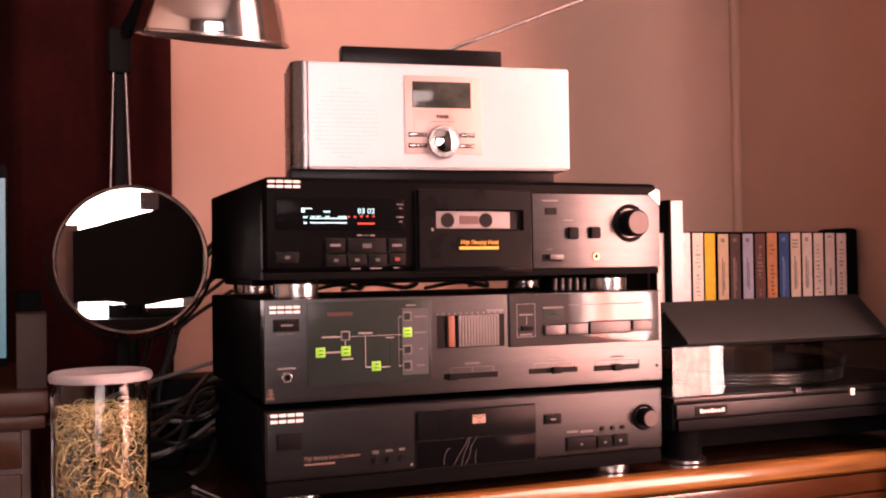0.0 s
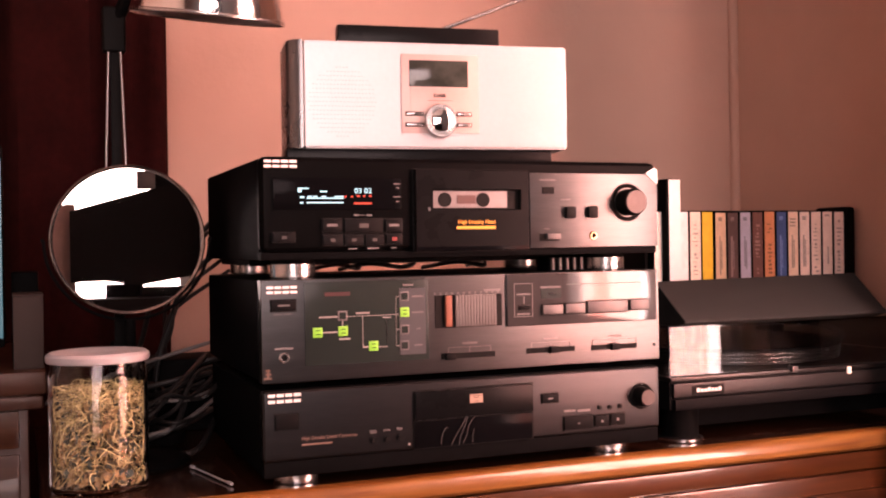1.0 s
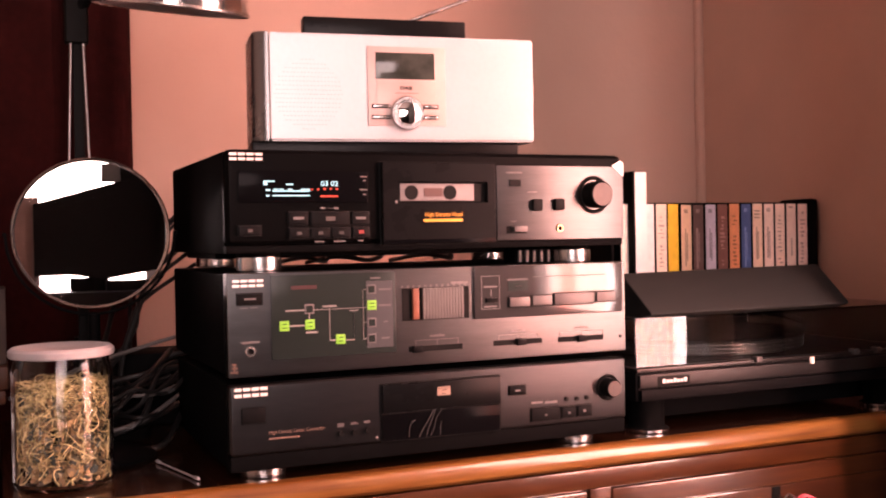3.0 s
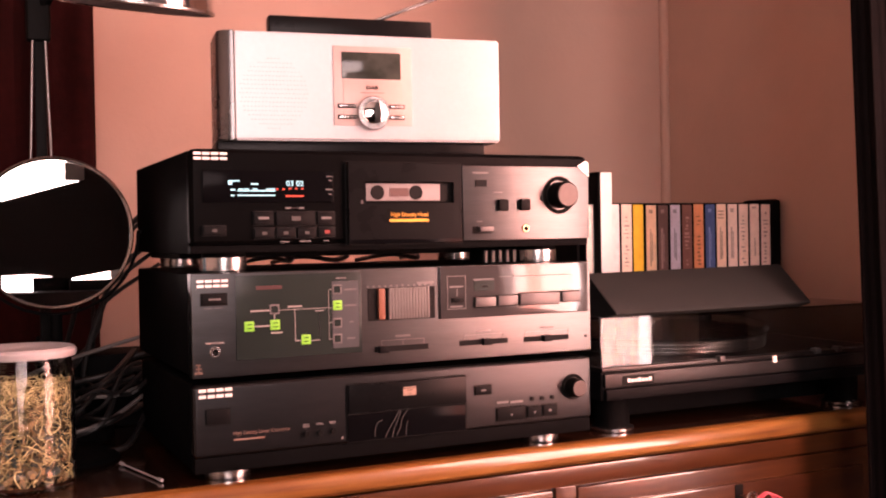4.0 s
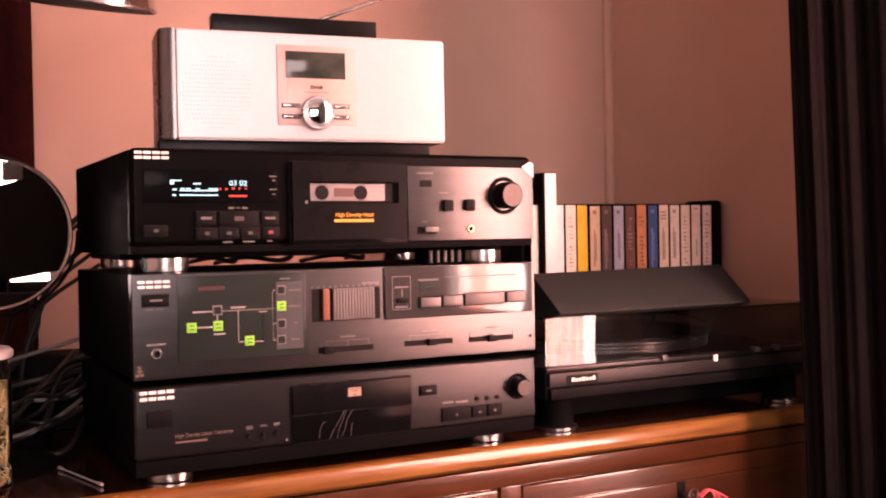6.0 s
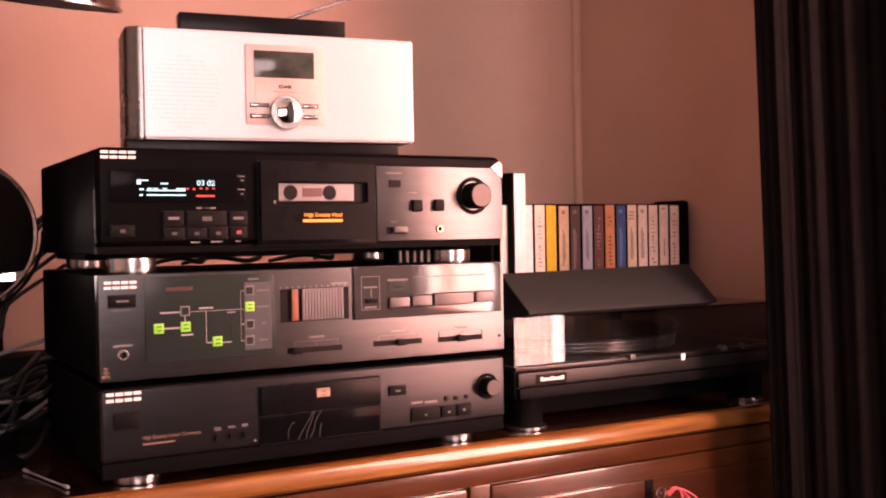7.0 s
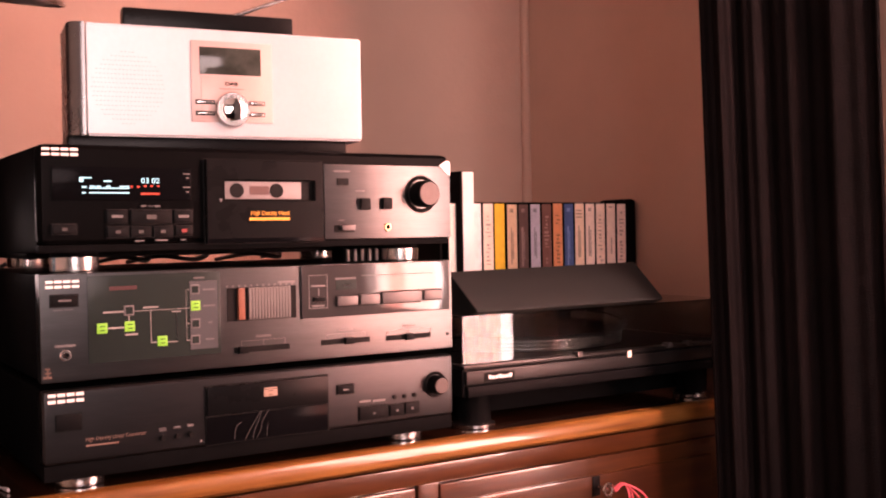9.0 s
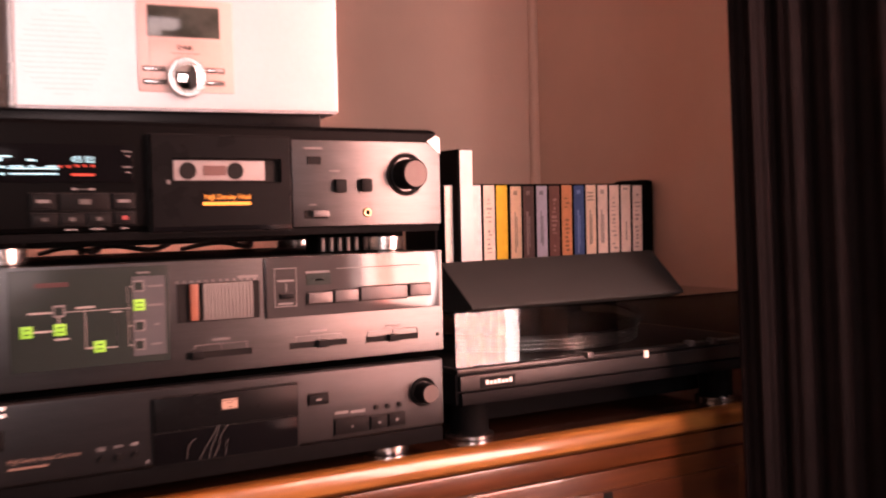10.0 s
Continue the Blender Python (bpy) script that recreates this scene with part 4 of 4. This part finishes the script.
for x in (0.770, 0.806, 0.62):
    part("control_key", box(x - 0.004, TY0 - 0.006, 0.0735, x + 0.004, TY0 + 0.006, 0.0805, 0.001), M_btn2, tt)

bm = bmesh.new()
low = [bm.verts.new(c) for c in ((0.464, 0.020, CT), (0.752, 0.020, CT), (0.757, 0.078, CT), (0.466, 0.078, CT))]
mid = [bm.verts.new(c) for c in ((0.463, -0.001, 0.1365), (0.748, -0.001, 0.1375), (0.757, 0.079, CT), (0.465, 0.079, CT))]
top = [bm.verts.new(c) for c in ((0.463, 0.0, 0.1395), (0.748, 0.0, 0.1405), (0.757, 0.060, 0.1835), (0.465, 0.060, 0.1805))]
back = [bm.verts.new(c) for c in ((0.757, 0.078, 0.182), (0.466, 0.078, 0.179))]
bm.faces.new((low[0], low[1], low[2], low[3]))
bm.faces.new((top[0], top[1], top[2], top[3])), bm.faces.new((low[0], low[1], mid[1], mid[0])), bm.faces.new((mid[0], mid[1], top[1], top[0]))
bm.faces.new((top[3], top[2], back[0], back[1])), bm.faces.new((back[1], back[0], low[2], low[3]))
bm.faces.new((low[0], mid[0], top[0], top[3], back[1], low[3])), bm.faces.new((low[1], mid[1], top[1], top[2], back[0], low[2]))
for v in mid[2:]:
    bm.verts.remove(v)
bmesh.ops.recalc_face_normals(bm, faces=bm.faces)
bmesh.ops.bevel(bm, geom=bm.edges[:], offset=0.0008, segments=1, affect="EDGES")
wd = thing("sloping_case", (0.61, 0.04, CT), "flat dark grey plastic case with sloping front on the record player", "case")
part("case_shell", bm, M_smoke, wd)
part("rear_lip", box(0.470, 0.0785, CT, 0.753, 0.081, 0.150, 0.0006), M_smoke, wd)

RKY, RKZ = 0.250, 0.132
rack = thing("tape_rack", (0.77, 0.29, RKZ), "black plastic rack full of cassettes on the record player", "tape rack")
part("back", box(0.575, RKY + 0.066, RKZ, 0.939, RKY + 0.071, RKZ + 0.138, 0.001), M_case, rack)
part("tray", box(0.575, RKY - 0.001, RKZ, 0.939, RKY + 0.0658, RKZ + 0.026, 0.0008), M_case, rack)
part("end_panel", box(0.9225, RKY - 0.003, RKZ + 0.0262, 0.939, RKY + 0.0658, RKZ + 0.1415, 0.006), M_case, rack)
part("end_panel", box(0.575, RKY - 0.001, RKZ + 0.0262, 0.580, RKY + 0.0658, RKZ + 0.136, 0.002), M_case, rack)
SPINES = [((0.86, 0.80, 0.72), 0), ((0.88, 0.87, 0.86), 0), ((0.88, 0.80, 0.68), 4), ((0.88, 0.62, 0.05), 0), ((0.84, 0.64, 0.44), 1), ((0.17, 0.10, 0.09), 2), ((0.72, 0.64, 0.74), 2), ((0.25, 0.11, 0.09), 4),
          ((0.86, 0.34, 0.16), 4), ((0.07, 0.11, 0.26), 2), ((0.86, 0.62, 0.46), 3), ((0.82, 0.64, 0.55), 1), ((0.84, 0.66, 0.56), 4), ((0.84, 0.72, 0.64), 5), ((0.84, 0.74, 0.68), 4)]
random.seed(5)
sp_z = RKZ + 0.0265
for i, (c, style) in enumerate(SPINES):
    a = 0.5905 + i * 0.0210 + (0.016 if i else 0.0) + random.uniform(-0.0008, 0.0008)
    h = 0.1085 + random.uniform(-0.0008, 0.0008)
    t = thing("cassette", (a + 0.008, RKY + 0.03, sp_z), "boxed cassette with a %s spine, standing in the rack" % ("plain pale" if style == 0 else "printed"), "cassette", "cassettes in the rack")
    part("case", box(a, RKY + 0.0012, sp_z, a + 0.0187, RKY + 0.064, sp_z + h, 0.0008), M_case, t)
    s = part("spine_card", face(a + 0.0008, sp_z + h - 0.0015, a + 0.0178, sp_z + 0.002, 0.0008, 0.0, RKY + 0.001), mat("spine_paper", c, 0.45, var=0.1, scale=120, coat=0.3), t)
    if style:
        cx = a + 0.0083
        ink = M_slot if sum(c) > 0.8 else M_print
        rows = [(cx - 0.0022 + random.uniform(-0.001, 0.001), sp_z + h * 0.68, cx + 0.0002, sp_z + h * random.uniform(0.12, 0.3)), (cx + 0.0012, sp_z + h * 0.62, cx + 0.0026, sp_z + h * 0.25)]
        if style == 5:
            rows = [(cx - 0.0035, sp_z + h * 0.955, cx + 0.004, sp_z + h * 0.925), (cx + 0.0005, sp_z + h * 0.52, cx + 0.0022, sp_z + h * 0.28)]
        if style == 4:
            rows = [(cx - 0.0045 + random.uniform(0, 0.004), sp_z + h * (0.88 - 0.052 * k), cx + random.uniform(0.001, 0.005), sp_z + h * (0.88 - 0.052 * k) - random.uniform(0.001, 0.0035)) for k in range(15) if random.random() < 0.7]
        if style == 3:
            rows += [(cx - 0.005, sp_z + h * (0.9 - 0.045 * k), cx + 0.005, sp_z + h * (0.88 - 0.045 * k)) for k in range(3)]
        if style in (1, 2):
            rows += [(cx - 0.003, sp_z + h * 0.93, cx + 0.003, sp_z + h * 0.88)]
        bars(rows, mat("spine_ink", tuple(x * 0.45 if sum(c) > 0.8 else min(1, x * 1.6 + 0.08) for x in c), 0.5, var=0.3, scale=900), s, "spine_print", y=RKY + 0.0002)
vt = thing("boxed_tape", (0.62, RKY, RKZ), "tall white boxed tape standing among the cassettes", "tape box")
part("box_shell", box(0.6030, RKY - 0.012, 0.1585, 0.6250, RKY + 0.060, 0.3105, 0.001), M_case, vt)
part("spine_card", box(0.6062, RKY - 0.0135, 0.1585, 0.6245, RKY - 0.0122, 0.3095, 0.0003), M_white, vt)

# ---- left: jar, mirror, lamp ----
JX, JY, JR = -0.137, 0.096, 0.0455
jar = thing("jar", (JX, JY, 0.0), "clear glass jar of dried curly stems with a white lid", "jar")
prof = [(0.0005, 0.0), (JR - 0.004, 0.0), (JR - 0.001, 0.002), (JR, 0.006), (JR, 0.108), (JR - 0.002, 0.115), (JR - 0.003, 0.124), (JR - 0.0052, 0.124), (JR - 0.0042, 0.114), (JR - 0.0022, 0.107), (JR - 0.0022, 0.007), (JR - 0.005, 0.004), (0.0005, 0.004)]
g = part("glass", lathe((JX, JY, 0), prof, 64, closed=True), M_glass, jar, "clear glass wall")
g.visible_shadow = False
lid = lathe((JX, JY, 0.1215), [(0.0005, 0.004), (JR - 0.004, 0.004), (JR - 0.002, 0.0), (JR + 0.0012, 0.0), (JR + 0.0022, 0.002), (JR + 0.002, 0.0062), (JR - 0.001, 0.0088), (JR - 0.005, 0.0088), (JR - 0.008, 0.0068), (0.0005, 0.0064)], 64, closed=True)
part("lid", lid, M_lid, jar, "white plastic lid")


def curl(rng, r):
    """One bent dry stem inside the jar."""
    a, rad_, z = rng.uniform(0, 6.283), (JR - 0.006) * math.sqrt(rng.uniform(0.25, 1)), 0.094 - 0.084 * rng.random() ** 1.8
    p = Vector((rad_ * math.cos(a), rad_ * math.sin(a), z))
    d = Vector((rng.uniform(-1, 1), rng.uniform(-1, 1), rng.uniform(-0.7, 0.7))).normalized()
    bend = Vector((rng.uniform(-1, 1), rng.uniform(-1, 1), rng.uniform(-1, 1))).normalized()
    step, turn, pts = rng.uniform(0.0022, 0.004), rng.uniform(0.1, 0.5), []
    for i in range(11):
        pts.append((p.x + JX, p.y + JY, p.z))
        d = (Matrix.Rotation(turn, 3, bend) @ d + Vector((rng.uniform(-0.2, 0.2), rng.uniform(-0.2, 0.2), rng.uniform(-0.2, 0.2)))).normalized()
        p = p + d * step
        lim = JR - 0.0045
        rr = math.hypot(p.x, p.y)
        if rr > lim:
            p.x, p.y = p.x * lim / rr, p.y * lim / rr
        p.z = min(max(p.z, 0.006), 0.1)
    return pts


rng = random.Random(3)
bm = bmesh.new()
for i in range(640):
    tube(curl(rng, 0), rng.uniform(0.00035, 0.0008), 5, into=bm, r_end=0.0003)
herbs = tagged(part("dried_stems", bm, M_herb), "pale yellow curly dried stems filling the jar", "dried herbs", kind="stuff")
bm = bmesh.new()
for i in range(760):
    a, rr, z = rng.uniform(0, 6.283), (JR - 0.008) * math.sqrt(rng.random()), rng.uniform(0.007, 0.09)
    m = Matrix.Translation((JX + rr * math.cos(a), JY + rr * math.sin(a), z)) @ Euler((rng.uniform(0, 6), rng.uniform(0, 6), rng.uniform(0, 6))).to_matrix().to_4x4() @ Matrix.Diagonal((rng.uniform(0.004, 0.011), rng.uniform(0.003, 0.007), 0.0012, 1))
    bmesh.ops.create_icosphere(bm, subdivisions=1, radius=0.6, matrix=m)
tagged(part("dried_leaves", bm, M_herb2), "brown crumpled dried leaves filling the jar", "dried herbs", kind="stuff")

# shaving mirror
MX, MY, MZ, MR = -0.0975, 0.200, 0.2370, 0.0785
mir = thing("shaving_mirror", (MX, MY, MZ), "round steel-rimmed mirror tilted on a stand", "mirror")
disc = part("rim", lathe((MX, MY, MZ), [(MR - 0.0016, 0.0035), (MR - 0.0004, 0.0045), (MR + 0.001, 0.003), (MR + 0.0014, -0.003), (MR - 0.001, -0.008), (MR - 0.004, -0.009), (MR - 0.005, -0.002)], 72, closed=True, m=RT), mat("polished_rim", (0.34, 0.32, 0.31), 0.22, metal=1.0, var=0.05, scale=40), mir, "thin steel rim")
part("mirror_glass", cyl((MX, MY + 0.002, MZ), MR - 0.0012, 0.0035, "y", 72), M_mirror, mir, "clean mirror glass")
part("mirror_back", cyl((MX, MY + 0.008, MZ), MR - 0.0055, 0.0055, "y", 64), M_case, mir)
mir.rotation_euler = (radians(-0.5), 0, radians(-1))
ms = thing("mirror_stand", (MX, MY, 0.0), "dark metal fork stand of the round mirror", "mirror stand")
part("fork", tube([(MX + (MR + 0.006) * math.cos(a), MY, MZ + (MR + 0.006) * math.sin(a)) for a in (math.pi * (1 + i / 32) for i in range(33))], 0.0018, 10), M_case, ms, "curved dark half-ring fork")
for s in (-1, 1):
    part("pivot_knob", cyl((MX + s * (MR + 0.007), MY + 0.003, MZ), 0.0024, 0.005, "y", 20, 0.0008), M_case, ms)
part("post", tube([(MX, MY, 0.012), (MX, MY, MZ - MR - 0.006)], 0.006, 16), M_case, ms)
part("base", lathe((MX, MY, 0), [(0.0005, 0.0), (0.060, 0.0), (0.061, 0.003), (0.055, 0.008), (0.02, 0.013), (0.0005, 0.014)], 48), M_case, ms)

# desk lamp
LX, LY = -0.100, 0.300
lamp = thing("desk_lamp", (LX, LY, 0.0), "sprung-arm desk lamp with a polished chrome shade", "lamp")
part("base", lathe((LX, LY + 0.03, 0), [(0.0005, 0.0), (0.075, 0.0), (0.076, 0.012), (0.070, 0.018), (0.0005, 0.020)], 48), M_case, lamp)
part("lower_post", tube([(LX, LY + 0.03, 0.018), (LX - 0.002, LY + 0.01, 0.12)], 0.008, 12), M_case, lamp)
part("arm", box(LX - 0.006, LY - 0.004, 0.10, LX + 0.006, LY + 0.004, 0.47, 0.002), M_slot, lamp, "black flat arm")
for sx, xb in ((-1, -0.0155), (1, 0.0125)):
    part("spring_rod", tube([(LX + xb, LY - 0.006, 0.22), (LX - 0.001 + sx * 0.0065, LY - 0.006, 0.458)], 0.0013, 10), M_rod, lamp, "thin steel rod")
part("joint", box(LX - 0.014, LY - 0.009, 0.452, LX + 0.012, LY + 0.009, 0.505, 0.005, 3), M_slot, lamp, "black joint block")
part("upper_arm", tube([(LX + 0.002, LY, 0.49), (LX + 0.055, LY - 0.05, 0.60), (LX + 0.085, LY - 0.09, 0.61)], 0.008, 12), M_case, lamp)
SX, SY, SZ, SR = -0.012, 0.190, 0.4760, 0.0815
sm = Matrix.Rotation(radians(2.6), 4, "Y") @ Matrix.Rotation(radians(10.0), 4, "X")
sprof = [(SR, 0.0), (SR + 0.0005, 0.002), (SR - 0.003, 0.018), (SR - 0.009, 0.040), (SR - 0.018, 0.062), (SR - 0.032, 0.084), (SR - 0.052, 0.100), (0.020, 0.106), (0.018, 0.15), (0.001, 0.152)]
sprof_in = [(r - 0.0011, z) for r, z in reversed(sprof[:8]) if r > 0.03]
shade = part("shade", lathe((SX, SY, SZ), sprof + [(0.001, 0.150), (0.017, 0.148), (0.019, 0.1045)] + [(r - 0.0008, z - 0.0002) for r, z in reversed(sprof[:7])], 72, closed=True, m=sm), M_shade, lamp, "polished chrome bell shade")
part("shade_lining", lathe((SX, SY, SZ), sprof_in + [(r - 0.0012, z - 0.0004) for r, z in reversed(sprof_in)], 72, closed=True, m=sm), M_lid, shade, "pale inner lining")
part("rolled_rim", lathe((SX, SY, SZ), [(SR + 0.0012 * math.cos(a), 0.0006 + 0.0022 * math.sin(a)) for a in (i * math.pi / 6 for i in range(12))], 72, closed=True, m=sm), M_steel, shade, "rolled metal rim")
part("bulb", lathe((SX, SY, SZ + 0.03), [(0.0005, 0.0), (0.016, 0.006), (0.024, 0.02), (0.020, 0.04), (0.012, 0.06), (0.0005, 0.062)], 32), M_white, lamp, "unlit white bulb")

# cotton bud, cables
bud = thing("cotton_bud", (-0.033, 0.09, 0.002), "white cotton bud lying on the sideboard", "cotton bud")
part("stick", tube([(-0.044, 0.141, 0.0022), (-0.022, 0.046, 0.0022)], 0.0009, 8), M_lid, bud)
for p, q in (((-0.0446, 0.1436, 0.0024), (-0.0427, 0.135, 0.0024)), ((-0.0233, 0.052, 0.0024), (-0.0214, 0.0435, 0.0024))):
    part("tip", tube([p, (Vector(p) + Vector(q)) / 2, q], 0.0017, 10), M_lid, bud, "cotton tip")
rng = random.Random(11)
CABLES = [((0.03, 0.315, 0.28), (-0.045, 0.36, 0.19), (-0.07, 0.40, 0.10), (-0.11, 0.42, 0.01)), ((0.03, 0.315, 0.20), (-0.035, 0.34, 0.15), (-0.06, 0.33, 0.09), (-0.15, 0.36, 0.01)),
          ((0.03, 0.315, 0.12), (-0.04, 0.33, 0.10), (-0.10, 0.31, 0.085), (-0.18, 0.34, 0.05)), ((0.01, 0.30, 0.08), (-0.04, 0.28, 0.075), (-0.09, 0.29, 0.06), (-0.14, 0.31, 0.01)),
          ((0.01, 0.30, 0.06), (-0.03, 0.26, 0.055), (-0.075, 0.27, 0.05), (-0.12, 0.30, 0.012)), ((0.01, 0.30, 0.05), (-0.04, 0.25, 0.03), (-0.08, 0.24, 0.02), (-0.13, 0.28, 0.006)),
          ((0.03, 0.315, 0.235), (-0.018, 0.33, 0.19), (-0.035, 0.33, 0.15), (-0.055, 0.33, 0.09), (-0.06, 0.33, 0.02)), ((0.03, 0.315, 0.22), (-0.03, 0.32, 0.17), (-0.04, 0.34, 0.12), (-0.08, 0.33, 0.07), (-0.11, 0.33, 0.02)),
          ((0.03, 0.315, 0.27), (-0.03, 0.35, 0.20), (-0.04, 0.38, 0.12), (-0.03, 0.40, 0.01)), ((0.01, 0.3, 0.03), (-0.03, 0.20, 0.008), (-0.07, 0.21, 0.006), (-0.1, 0.27, 0.006))]
for i in range(12):
    a, d = rng.uniform(-0.015, 0.02), rng.uniform(0.015, 0.10)
    CABLES.append(((a + 0.01, 0.31, d), (a - 0.035, rng.uniform(0.24, 0.34), d * rng.uniform(0.5, 1.0) + 0.006), (a - 0.07, rng.uniform(0.22, 0.36), d * rng.uniform(0.2, 0.8) + 0.006), (-0.13 + rng.uniform(-0.02, 0.02), rng.uniform(0.27, 0.38), 0.006)))
# added block that covers the wall low down and keeps it dark there
ad = thing("dark_block", (-0.03, 0.41, 0.0), "black block added to darken the space behind the stack", "power adapter")
part("dark_block_body", box(-0.075, 0.37, 0.0, 0.11, 0.45, 0.090, 0.004), M_case, ad)
part("dark_block_lead", tube(smooth_path([(-0.06, 0.372, 0.05), (-0.075, 0.34, 0.06), (-0.09, 0.33, 0.03), (-0.12, 0.36, 0.006)]), 0.003, 8), M_cable, ad)
for i, pts in enumerate(CABLES):
    c = part("cable", tube(smooth_path(pts, 8), 0.0024 if i % 3 else 0.0034, 8), M_greycable if i in (2, 4, 5) else M_cable)
    tagged(c, "grey thin audio lead sagging behind the stack" if i in (2, 4, 5) else "black cable hanging behind the hi-fi stack", "cable", "cables behind the stack")
for i, (x0, x1) in enumerate(((0.12, 0.17), (0.16, 0.24), (0.27, 0.33))):
    c = part("cable", tube(smooth_path([(x0, 0.29, 0.198), (x0 + 0.01, 0.20, 0.206), ((x0 + x1) / 2, 0.17, 0.2015), (x1, 0.24, 0.205), (x1 + 0.01, 0.31, 0.199)]), 0.0025, 8), M_cable)
    tagged(c, "black cable lying between amplifier and cassette deck", "cable", "cables behind the stack")

# small cabinet, boxes and television beyond the sideboard's end
cab = thing("side_cabinet", (-0.40, 0.35, FLOOR), "dark stained wooden cabinet beside the sideboard", "cabinet")
part("cabinet_body", box(-0.60, 0.20, FLOOR, -0.199, 0.56, 0.080, 0.002), M_darkwood, cab)
part("cabinet_top", box(-0.61, 0.19, 0.080, -0.1815, 0.565, 0.104, 0.004), M_darkwood, cab, "moulded top board")
part("cabinet_door", box(-0.59, 0.194, -0.5, -0.208, 0.1995, 0.02, 0.002), M_wood, cab)
part("cabinet_rail", box(-0.61, 0.186, 0.066, -0.185, 0.1935, 0.0795, 0.003), M_darkwood, cab, "moulded rail under the top")
part("cabinet_drawer", box(-0.59, 0.194, 0.026, -0.208, 0.1995, 0.064, 0.002), M_wood, cab)
cb = thing("carton", (-0.195, 0.25, 0.104), "small brown carton on the cabinet", "box")
part("carton_body", box(-0.2125, 0.215, 0.104, -0.1830, 0.29, 0.180, 0.0015), M_box, cb)
part("flap", box(-0.2130, 0.2145, 0.180, -0.1825, 0.2905, 0.1815, 0.0004), M_box, cb)
cb = thing("carton", (-0.2, 0.33, 0.104), "dark box standing behind the small carton", "box")
part("carton_body", box(-0.2145, 0.30, 0.104, -0.1860, 0.37, 0.203, 0.0015), M_case, cb)
tv = thing("television", (-0.42, 0.28, 0.104), "flat television with a lit bluish screen", "television")
part("tv_body", box(-0.62, 0.245, 0.125, -0.2205, 0.275, 0.34, 0.004), M_case, tv)
part("screen", box(-0.61, 0.2435, 0.135, -0.2225, 0.2452, 0.325), M_tv, tv, "bluish lit screen")
part("tv_foot", box(-0.50, 0.23, 0.104, -0.34, 0.33, 0.125, 0.003), M_case, tv)

# stand-ins before the rear window, added for the dark shapes in the mirror
def upright(outline, y0, y1):
    """A standing panel with the given front outline (x, z)."""
    bm = bmesh.new()
    near, far = [bm.verts.new((x, y1, z)) for x, z in outline], [bm.verts.new((x, y0, z)) for x, z in outline]
    n = len(outline)
    for i in range(n):
        bm.faces.new((near[i], near[(i + 1) % n], far[(i + 1) % n], far[i]))
    bm.faces.new(list(reversed(near))), bm.faces.new(far)
    bmesh.ops.recalc_face_normals(bm, faces=bm.faces)
    return bm


bn = thing("leaning_board", (0.1, -2.7, FLOOR), "long dark slanted board, stand-in for a shape in the mirror", "board")
part("board", upright([(-0.14, 0.421), (0.48, 0.594), (0.48, 0.204), (0.11, 0.142), (-0.02, 0.160), (-0.14, 0.158)], -2.74, -2.71), M_slot, bn)
part("prop", box(-0.018, -2.735, FLOOR, 0.118, -2.715, 0.15, 0.002), M_case, bn)
ch = thing("low_block", (0.1, -2.66, FLOOR), "low dark block, stand-in for a shape in the mirror", "chest")
part("low_block_body", box(-0.60, -2.70, FLOOR, 0.60, -2.50, 0.100, 0.004), M_slot, ch)
part("raised_end", box(0.105, -2.70, 0.100, 0.60, -2.64, 0.137, 0.003), M_slot, ch)
sc = thing("hanging_panel", (0.40, -2.78, CEIL), "dark hanging panel, stand-in for a shape in the mirror", "blind")
part("panel", box(0.172, -2.79, 0.497, 0.62, -2.765, CEIL, 0.003), M_slot, sc)
part("grey_box", box(0.103, -2.79, 0.507, 0.1718, -2.765, 0.577, 0.003), M_rib, sc, "grey box beside the hanging panel")
ps = thing("narrow_panel", (-0.2, -2.78, FLOOR), "narrow brown upright panel, stand-in for a strip in the mirror", "panel")
part("panel", box(-0.27, -2.79, FLOOR, -0.12, -2.765, 0.450, 0.003), mat("brown_panel_paint", (0.22, 0.15, 0.13), 0.6, var=0.2, scale=12), ps)
